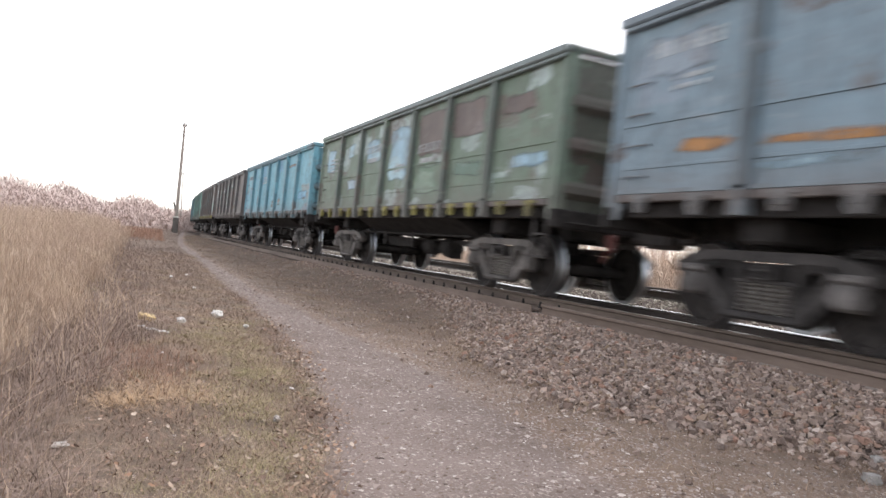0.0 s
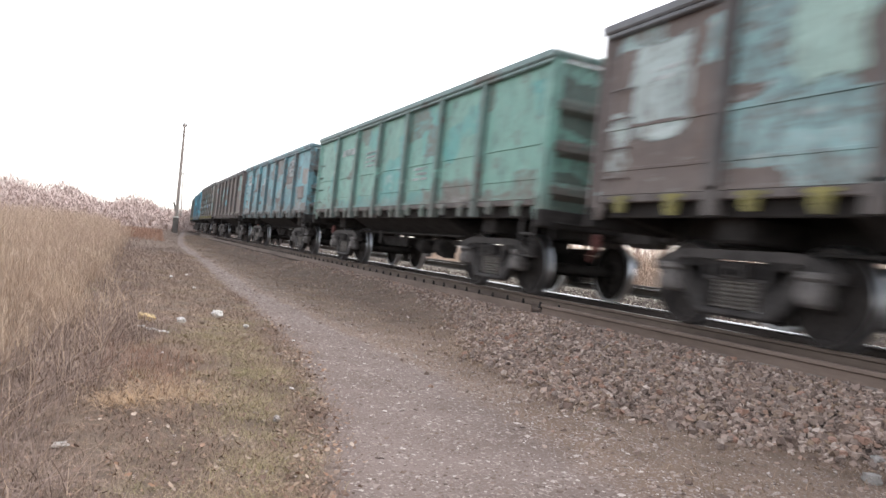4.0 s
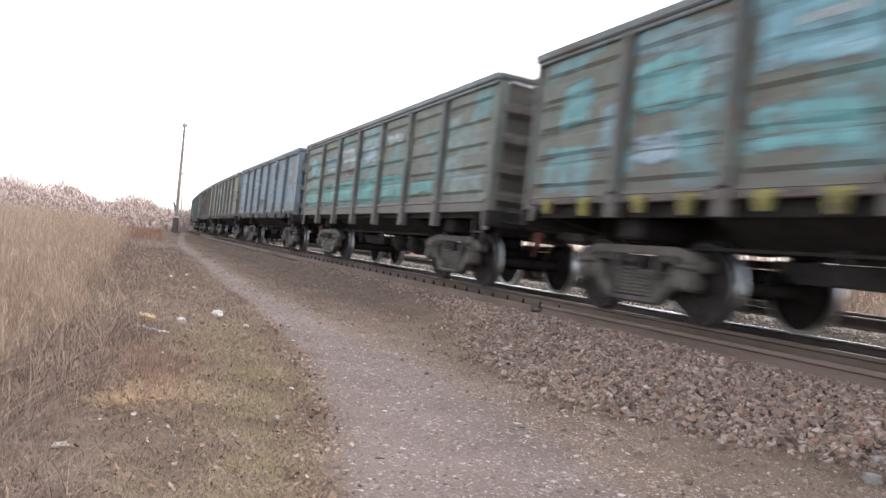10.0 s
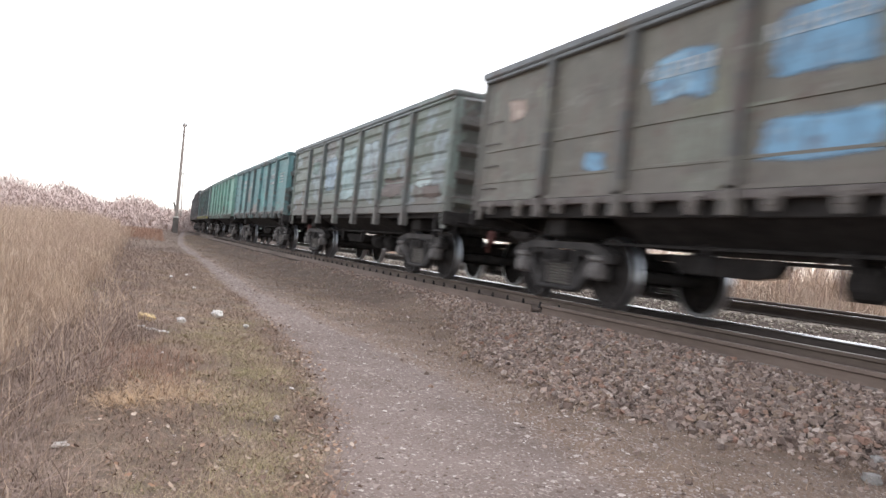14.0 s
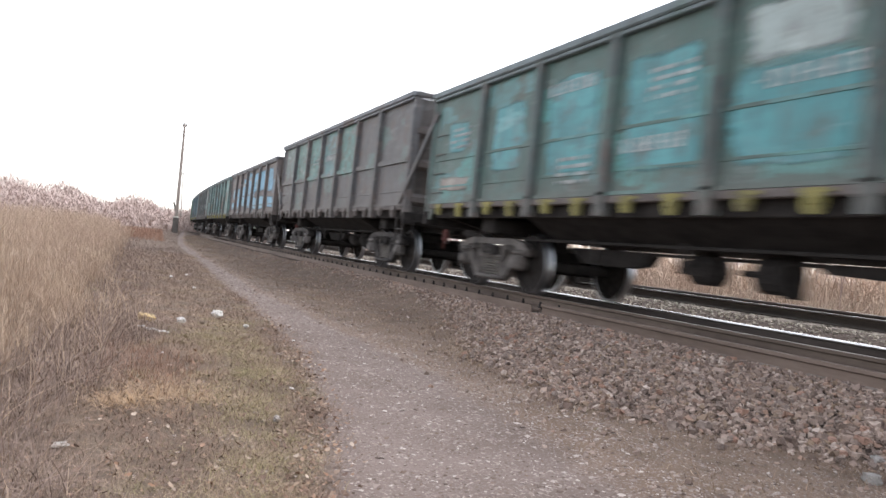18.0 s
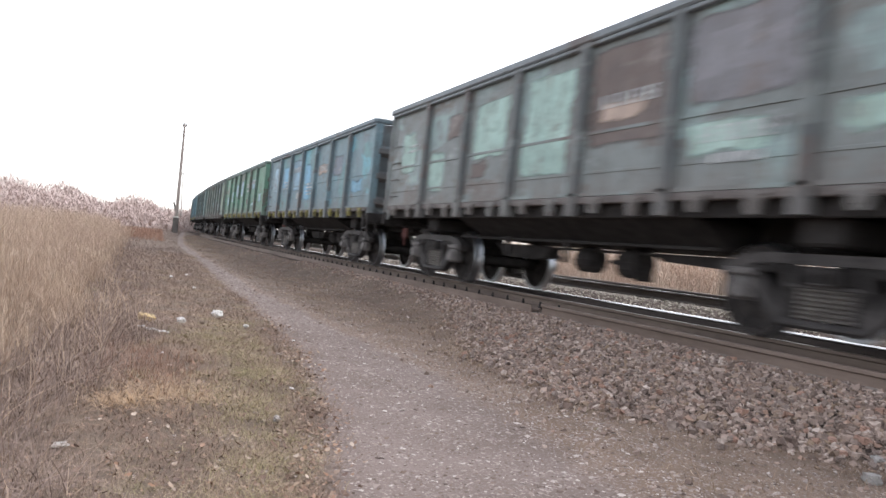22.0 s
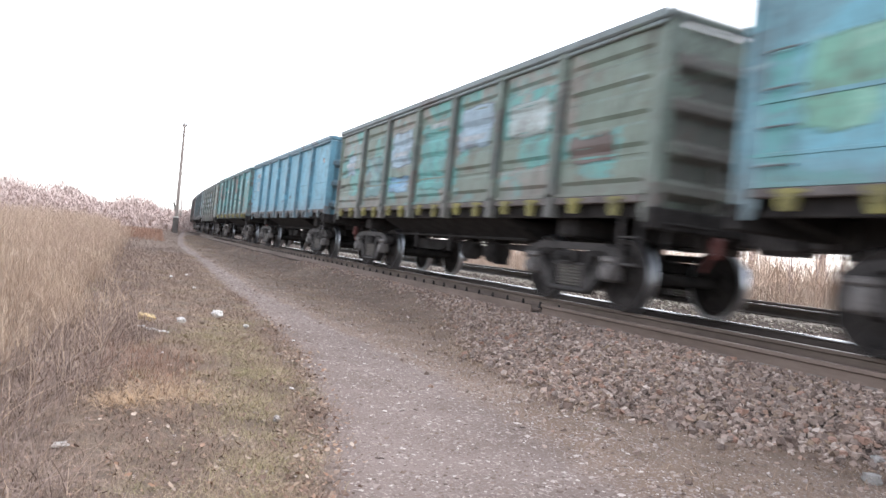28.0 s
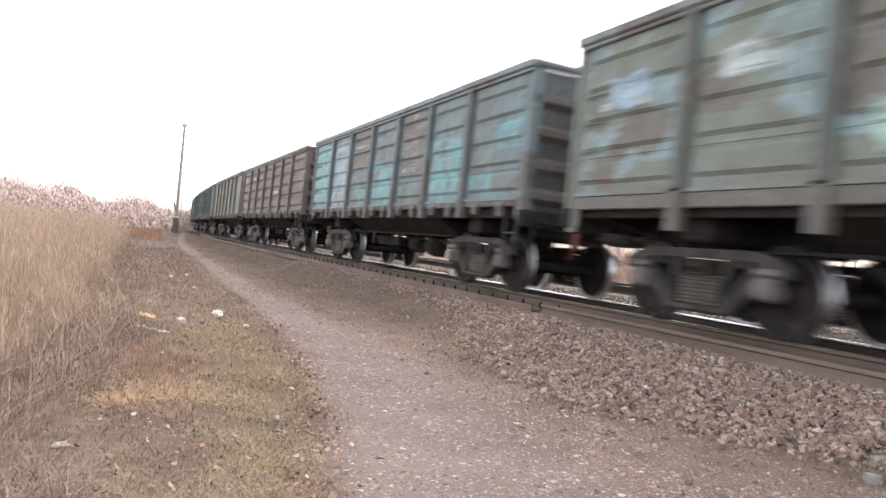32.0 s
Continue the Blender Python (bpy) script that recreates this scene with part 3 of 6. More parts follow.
MESH["hatch", 1] = hatch_geo(1.56).mesh("hatch", GRIME, LATCH)
MESH["chord"] = chord_geo(6.42).mesh("top_rail", GRIME)
MESH["lower_rail"] = Geo().soft(-0.03, 0.05, -6.2, 6.2, -0.17, 0.0, 0.012).mesh("lower_rail", GRIME)
MESH["end_chord"] = Geo().soft(-1.50, 1.50, -0.09, 0.04, 2.0, 2.12, 0.022).mesh("end_rail", GRIME)
MESH["brace"] = Geo().prism([(-0.05, 0), (0.05, 0), (0.05, 2.35), (-0.05, 2.35)], "x", -0.06, 0.0).mesh("brace", GRIME)
MESH["end_rib"] = end_rib_geo(0.11).mesh("rib", GRIME)
MESH["stanchion"] = Geo().soft(-0.06, 0.06, -0.10, 0.0, 1.28, 1.45, 0.015).soft(-0.05, 0.05, -0.07, 0.0, 1.40, 2.08, 0.015).mesh("stanchion", GRIME)
MESH["end_sill"] = Geo().soft(-1.52, 1.52, -0.12, 0.03, 1.02, 1.28, 0.02).mesh("end_sill", DARK_IRON)
MESH["floor"] = Geo().box(-1.42, 1.42, -6.25, 6.25, 1.385, 1.415).mesh("floor", DARK_IRON)
centre = Geo().soft(-0.26, 0.26, -6.3, 6.3, 0.93, 1.385, 0.03)
MESH["centre_sill"] = centre.prism([(-1.30, 1.16), (-0.7, 0.86), (0.7, 0.86), (1.30, 1.16)], "y", -2.9, 2.9).mesh("centre_sill", DARK_IRON)
MESH["side_sill"] = Geo().soft(0, 0.06, -6.2, 6.2, 1.16, 1.385, 0.01).mesh("side_sill", DARK_IRON)
MESH["beam"] = Geo().prism([(-1.36, 1.22), (-0.2, 1.02), (0.2, 1.02), (1.36, 1.22), (1.36, 1.385), (-1.36, 1.385)], "y", -0.09, 0.09).mesh("cross_beam", DARK_IRON)
MESH["bolster_beam"] = Geo().soft(-1.2, 1.2, -0.22, 0.22, 0.92, 1.2, 0.03).mesh("bolster_beam", DARK_IRON)
MESH["frame"] = side_frame_geo().mesh("side_frame", CAST)
MESH["axle_box"] = axle_box_geo().mesh("axle_box", BOX_IRON)
MESH["spring"] = spring_geo().mesh("spring", SPRING)
MESH["bolster"] = Geo().soft(-1.16, 1.16, -0.22, 0.22, 0.56, 0.74, 0.03).soft(-0.3, 0.3, -0.3, 0.3, 0.70, 0.93, 0.03).mesh("bolster", DARK_IRON)
MESH["brake_beam"] = Geo().soft(-0.9, 0.9, -0.05, 0.05, 0.35, 0.43, 0.02).mesh("brake_beam", DARK_IRON)
MESH["wheel"] = wheel_geo().mesh("wheel", WHEEL_FACE, TREAD, smooth_shade=False)
MESH["axle"] = Geo().lathe([(-1.05, 0.065), (-0.92, 0.07), (-0.88, 0.095), (-0.6, 0.085), (0.6, 0.085), (0.88, 0.095), (0.92, 0.07), (1.05, 0.065)], "x", (0, 0, 0), 12).mesh("wheelset", DARK_IRON)
coupler = Geo().soft(-0.10, 0.10, -0.35, 0.32, -0.10, 0.10, 0.03).soft(-0.22, 0.18, 0.28, 0.60, -0.17, 0.15, 0.05).soft(-0.36, 0.36, -0.42, -0.34, -0.2, 0.2, 0.02)
MESH["coupler"] = coupler.mesh("coupler", CAST)
MESH["lever"] = Geo().rod((-1.30, 0, 0.10), (0.10, 0.06, 0.10), 0.018).rod((-1.30, 0, 0.10), (-1.30, 0.02, -0.25), 0.018).mesh("release_lever", DARK_IRON)
MESH["hose"] = Geo().soft(-0.58, -0.46, -0.02, 0.13, -0.24, 0.02, 0.04).rod((-0.52, 0.10, -0.18), (-0.40, 0.36, -0.38), 0.03).mesh("brake_hose", RED_IRON)
tank = Geo().lathe([(-0.24, 0.02), (-0.22, 0.13), (-0.17, 0.19), (0.17, 0.19), (0.22, 0.13), (0.24, 0.02)], "y", (0, 0, 0), 14).soft(-0.05, 0.05, -0.12, 0.12, 0.1, 0.25, 0.01)
MESH["tank"] = tank.mesh("air_reservoir", DARK_IRON)
MESH["cylinder"] = Geo().lathe([(-0.20, 0.21), (0.16, 0.21), (0.20, 0.14), (0.24, 0.05), (0.5, 0.03)], "y", (0, 0, 0), 14).soft(-0.16, 0.16, -0.24, -0.19, -0.23, 0.25, 0.02).mesh("brake_cylinder", DARK_IRON)
MESH["rod"] = Geo().rod((0, -3.2, 0), (0, 3.2, 0), 0.022).soft(-0.03, 0.03, -0.4, -0.3, -0.30, 0.05, 0.01).soft(-0.03, 0.03, 1.3, 1.4, -0.28, 0.05, 0.01).mesh("brake_rod", DARK_IRON)
rigging = Geo().prism([(1.0, 0.80), (1.15, 0.62), (1.5, 0.57), (2.5, 0.58), (2.85, 0.80)], "x", -0.10, 0.10).prism([(-2.7, 0.80), (-2.5, 0.66), (-1.5, 0.70), (-1.3, 0.80)], "x", -0.06, 0.06)
MESH["rigging"] = rigging.soft(-0.05, 0.05, -1.4, 1.1, 0.76, 0.80, 0.01).mesh("brake_rigging", DARK_IRON)
step_geo = Geo()
for y in (-0.17, 0.17):
    step_geo.soft(-0.02, 0.02, y - 0.025, y + 0.025, -0.60, 0.10, 0.006)
step_geo.soft(-0.06, 0.10, -0.20, 0.20, -0.62, -0.585, 0.008).soft(-0.02, 0.03, -0.17, 0.17, -0.29, -0.26, 0.006)
MESH["step"] = step_geo.mesh("step", CAST)
rung = Geo().rod((-0.05, -0.17, 0), (-0.05, 0.17, 0), 0.012)
for y in (-0.17, 0.17):
    rung.rod((-0.05, y, 0), (0.02, y, 0), 0.012)
MESH["rung"] = rung.mesh("rung", GRIME)
for k in range(3):
    rnd = random.Random(5 + k)
    bars = Geo()
    for row in range(2 + k):
        y = rnd.uniform(-0.42, -0.3)
        while y < rnd.uniform(0.1, 0.45):
            w = rnd.uniform(0.02, 0.06)
            bars.box(-0.004, 0.012, y, y + w, -row * 0.105, -row * 0.105 + 0.05)
            y += w + rnd.uniform(0.02, 0.06) + 0.12 * (rnd.random() < 0.12)
    MESH["marking", k] = bars.mesh("stencil_mark", WHITE_MARK)
    big = Geo()
    for q in range(8):
        y = -0.55 + q * 0.14
        for a, b, low, high in ((0.0, 0.022, 0.0, 0.17), (0.055, 0.077, 0.0, 0.17), (0.022, 0.055, 0.145, 0.17), (0.022, 0.055, 0.07, 0.095), (0.022, 0.055, 0.0, 0.025)):
            if rnd.random() < 0.62:
                big.box(-0.004, 0.012, y + a, y + b, low, high)
        if k == 1:
            big.box(-0.004, 0.012, y * 0.6, y * 0.6 + 0.05, -0.22, -0.12)
    line = Geo()
    for q in range(6 + k):
        line.box(-0.004, 0.012, -0.42 + q * 0.11, -0.42 + q * 0.11 + 0.06, 0, 0.09)
    MESH["line", k] = line.mesh("stencil_mark", WHITE_MARK)
    MESH["number", k] = big.mesh("stencil_mark", WHITE_MARK)
FAR_SIDE = Matrix.Rotation(math.pi, 4, "Z")


def build_wagon(kind):
    """One gondola on its wheels; its origin lies on the rails under its middle."""
    top = TOPS[kind]
    wagon = new("gondola_wagon")
    part("floor", MESH["floor"], wagon)
    part("centre_sill", MESH["centre_sill"], wagon)
    for x in (-1.36, 1.30):
        part("side_sill", MESH["side_sill"], wagon, at=pose(x, 0, 0))
    for y in POSTS + [-6.1, 6.1]:
        part("cross_beam", MESH["beam"], wagon, at=pose(0, y, 0))
    for y in (-4.325, 4.325):
        part("bolster_beam", MESH["bolster_beam"], wagon, at=pose(0, y, 0))
    for turn in (Matrix(), FAR_SIDE):
        for n, (a, b) in enumerate(BAYS):
            mid = (a + b) / 2
            panel = part("panel", MESH["panel", kind, n if n in (0, 1, 2) else (0 if n == 6 else 1 + n % 2)], wagon, at=turn @ pose(-1.46, mid, FLOOR_Z))
            if kind != "solid":
                part("hatch", MESH["hatch", 0 if n in (0, 6) else 1], wagon, at=turn @ pose(-1.46, mid, FLOOR_Z))
        for y in POSTS:
            part("post", MESH["post", kind], wagon, at=turn @ pose(-1.46, y, FLOOR_Z))
        for y, flip in ((6.30, 1), (-6.30, -1)):
            m = turn @ pose(-1.46, y, FLOOR_Z)
            ob = part("corner_post", MESH["corner", kind], wagon, at=m @ Matrix.Diagonal((1, flip, 1, 1)))
        if kind == "solid":
            part("lower_rail", MESH["lower_rail"], wagon, at=turn @ pose(-1.46, 0, FLOOR_Z))
        part("top_rail", MESH["chord"], wagon, at=turn @ pose(-1.46, 0, top - 2.0))
        wall = part("end_wall", MESH["end", kind], wagon, at=turn @ pose(0, -6.32, 0))
        for z in END_RIBS[kind]:
            part("rib", MESH["end_rib"], wall, at=pose(0, 0, z))
        for x in (-0.6, 0.6):
            part("stanchion", MESH["stanchion"], wall, at=pose(x, 0, 0))
        part("end_sill", MESH["end_sill"], wagon, at=turn @ pose(0, -6.32, 0))
        part("end_rail", MESH["end_chord"], wagon, at=turn @ pose(0, -6.36, top - 1.998))
        part("coupler", MESH["coupler"], wagon, at=turn @ pose(0, 6.36, 1.05))
        part("release_lever", MESH["lever"], wagon, at=turn @ pose(0, -6.46, 1.0))
        part("brake_hose", MESH["hose"], wagon, "red-painted air valve and hose", at=turn @ pose(0, -6.50, 1.0))
        part("step", MESH["step"], wagon, "hanging steel footstep", at=turn @ pose(-1.40, -5.95, 1.20))
        for z in (1.62, 1.98, 2.34, 2.70):
            part("rung", MESH["rung"], wagon, "welded ladder rung", at=turn @ pose(-1.47, 5.95, z))
        if kind == "braced":
            for y, lean in ((5.25, -44), (-5.25, 44)):
                part("brace", MESH["brace"], wagon, "diagonal corner brace", at=turn @ pose(-1.47, y - math.copysign(0.80, lean), FLOOR_Z + 0.05, lean, 0, 0))
        bogie = part("bogie", MESH["bolster"], wagon, at=turn @ pose(0, 4.325, 0))
        for y in (-0.36, 0.36):
            part("brake_beam", MESH["brake_beam"], bogie, at=pose(0, y, 0))
        for side in (1, -1):
            face = pose(-1.02, 0, 0) if side == 1 else FAR_SIDE @ pose(-1.02, 0, 0)
            part("side_frame", MESH["frame"], bogie, "dark cast-iron side frame", at=face)
            for y in (-0.925, 0.925):
                part("axle_box", MESH["axle_box"], bogie, "dusty axle box", at=face @ pose(0, y, 0.475))
            part("spring", MESH["spring"], bogie, at=face @ pose(-0.02, 0.0, 0.0))
    part("air_reservoir", MESH["tank"], wagon, at=pose(-0.35, 0.15, 0.64))
    part("brake_cylinder", MESH["cylinder"], wagon, at=pose(-0.35, -0.85, 0.64))
    part("brake_rod", MESH["rod"], wagon, at=pose(-0.95, 0.3, 0.86))
    part("brake_rigging", MESH["rigging"], wagon, at=pose(-0.4, 0, 0))
    for y in WHEELS:
        axle = part("wheelset", MESH["axle"], wagon, at=pose(0, y, WHEEL_R))
        part("wheel", MESH["wheel"], axle, "forged wheel with a bright tread", at=pose(-0.795, 0, 0))
        part("wheel", MESH["wheel"], axle, "forged wheel with a bright tread", at=FAR_SIDE @ pose(-0.795, 0, 0))
    return wagon


WHEEL_R = 0.475
WHEELS = [-5.25, -3.40, 3.40, 5.25]
GREY_BLUE, LIGHT_BLUE, TURQ, TEAL, MINT = (0.17, 0.245, 0.30), (0.135, 0.36, 0.45), (0.09, 0.38, 0.47), (0.10, 0.24, 0.25), (0.18, 0.42, 0.35)
GREEN, OLIVE, BROWN, DARK, PALE = (0.11, 0.19, 0.15), (0.16, 0.17, 0.125), (0.115, 0.088, 0.080), (0.085, 0.078, 0.08), (0.34, 0.42, 0.42)
SEA, ORANGE, STONE, DEEP = (0.08, 0.30, 0.29), (0.36, 0.17, 0.05), (0.24, 0.215, 0.195), (0.07, 0.13, 0.12)
MOSS_GREY = (0.11, 0.17, 0.16)
# base, two patch colours, wear, patchiness, build, latch colour, words for the label
FLEET = [
    (GREY_BLUE, (.20, .25, .31), BROWN, .4, .25, "smooth", 0, "grey-blue open wagon with rusty orange patches"),
    ((.12, .175, .13), PALE, BROWN, .65, .4, "smooth", 1, "faded green open wagon with blue repaint and rust"),
    (LIGHT_BLUE, (.12, .28, .42), STONE, .35, .25, "smooth", 0, "light blue open wagon with dusty lower edge"),
    ((.085, .078, .078), BROWN, (.12, .15, .14), .7, .4, "smooth", 0, "dark brown open wagon, dusty and rusted"),
    (BROWN, PALE, (.20, .38, .40), .7, .8, "smooth", 1, "rusty brown open wagon with pale repainted patches"),
    ((.16, .34, .29), SEA, BROWN, .55, .4, "smooth", 0, "mint green open wagon with rust stains"),
    ((.13, .32, .37), BROWN, STONE, .75, .6, "smooth", 0, "turquoise open wagon with rusty panels"),
    ((.105, .08, .07), (.12, .10, .092), SEA, .7, .35, "smooth", 0, "rust-brown open wagon with turquoise scrawls"),
    ((.115, .108, .09), BROWN, TEAL, .8, .5, "high", 1, "brown-green open wagon with ribbed sides and yellow latches"),
    ((.09, .38, .52), (.08, .34, .44), SEA, .4, .35, "smooth", 0, "bright turquoise open wagon with brown patches"),
    ((.125, .145, .125), (.13, .30, .34), (.20, .30, .36), .75, .55, "ribbed", 1, "olive ribbed open wagon with blue patches and yellow latches"),
    ((.135, .155, .135), TEAL, (.20, .30, .31), .65, .5, "solid", 0, "olive ribbed open wagon with sea-green lower panels"),
    (GREY_BLUE, (.20, .26, .32), BROWN, .4, .35, "smooth", 0, "grey-blue open wagon with faded paint"),
    ((.175, .185, .155), OLIVE, (.19, .27, .29), .7, .5, "smooth", 0, "dusty grey-green open wagon with pale blue patches"),
    ((.14, .135, .112), OLIVE, (.16, .18, .15), .75, .4, "smooth", 0, "grey-brown open wagon with blue repaint"),
    ((.16, .20, .175), (.24, .30, .33), BROWN, .75, .5, "solid", 0, "grey-green ribbed open wagon with pale patches"),
    (TEAL, SEA, STONE, .5, .5, "smooth", 0, "teal open wagon with chalky streaks"),
    ((.17, .37, .305), (.14, .31, .26), (.15, .33, .27), .30, .2, "smooth", 0, "mint green open wagon with a few rust blisters"),
    (DEEP, TEAL, SEA, .6, .5, "smooth", 1, "dark green open wagon with white scrawls and yellow latches"),
    ((.10, .10, .105), MOSS_GREY, DARK, .8, .3, "braced", 0, "tall brown-grey open wagon with diagonal corner braces"),
    ((.125, .105, .10), BROWN, (.14, .30, .42), .7, .3, "smooth", 0, "brown open wagon with bright blue repainted panels"),
    ((.125, .225, .22), (.10, .28, .30), BROWN, .65, .45, "smooth", 1, "sea-green open wagon with rust-red wear"),
    ((.165, .19, .19), (.22, .31, .31), BROWN, .6, .5, "smooth", 0, "dusty grey-teal open wagon with pale mint patches"),
    ((.13, .215, .25), TEAL, (.12, .36, .46), .45, .4, "smooth", 1, "blue-grey open wagon with yellow latches"),
    ((.10, .235, .165), (.12, .25, .19), BROWN, .55, .4, "smooth", 1, "green open wagon with pale blue patches and yellow latches"),
    ((.12, .165, .14), TEAL, BROWN, .65, .45, "smooth", 0, "grey-green open wagon with mint patches and rust"),
    (DEEP, TEAL, BROWN, .5, .4, "ribbed", 0, "dark teal open wagon with ribbed sides"),
    ((.14, .30, .36), LIGHT_BLUE, SEA, .45, .55, "smooth", 1, "blue-teal open wagon with chalk streaks and yellow latches"),
    ((.15, .20, .165), SEA, STONE, .7, .5, "ribbed", 1, "grey-green ribbed open wagon with yellow latches"),
    ((.13, .34, .45), (.12, .30, .41), (.14, .33, .42), .30, .2, "smooth", 0, "clean light blue open wagon"),
    ((.09, .25, .25), BROWN, TURQ, .5, .45, "smooth", 1, "teal open wagon with brown patches"),
    ((.16, .20, .17), (.20, .30, .33), BROWN, .6, .5, "solid", 0, "grey-green ribbed open wagon with pale blue patches"),
    ((.14, .20, .215), (.13, .32, .36), BROWN, .75, .45, "ribbed", 0, "blue-grey ribbed open wagon with turquoise patches"),
    (BROWN, STONE, DARK, .7, .4, "ribbed", 0, "rust-brown ribbed open wagon"),
    (OLIVE, STONE, TEAL, .6, .4, "smooth", 0, "olive open wagon with dusty sides"),
    (DEEP, TEAL, STONE, .5, .4, "smooth", 0, "dark green open wagon"),
    (DEEP, GREEN, BROWN, .5, .4, "smooth", 0, "dark green open wagon with rust stains"),
]
B_PALE, C_BLUE, M_PALE, P_BLUE = (0.27, 0.38, 0.46), (0.15, 0.33, 0.50), (0.30, 0.45, 0.41), (0.26, 0.42, 0.52)
BEIGE, CHALK, MOSS, INK, BLOOD = (0.38, 0.29, 0.24), (0.46, 0.50, 0.52), (0.15, 0.24, 0.22), (0.075, 0.075, 0.08), (0.14, 0.085, 0.068)
AZURE, AQUA, LAKE, LIME = (0.16, 0.38, 0.54), (0.13, 0.35, 0.38), (0.08, 0.29, 0.32), (0.15, 0.37, 0.29)
# repainted sheets: wagon -> bay -> colour and reach (up to 1: from the floor up; over 1: from the top down)
REPAINT = {
    5: {3: (SEA, .4), 1: (BROWN, .2)},
    16: {5: (SEA, .9), 3: (STONE, .2), 2: (SEA, .5), 1: (TEAL, .9)},
    19: {5: ((.10, .22, .20), 1.5), 4: ((.09, .23, .21), 1.45), 3: (TEAL, 1.5), 2: ((.09, .23, .21), 1.45), 6: (MOSS_GREY, 1.6)},
    26: {5: (SEA, .4), 3: (TEAL, .9), 1: (BROWN, .3)},
    32: {6: (AQUA, .9), 5: (B_PALE, .9), 3: (AQUA, .5), 2: (BROWN, 1.3), 4: (BROWN, 1.5), 1: (AQUA, .6)},
}
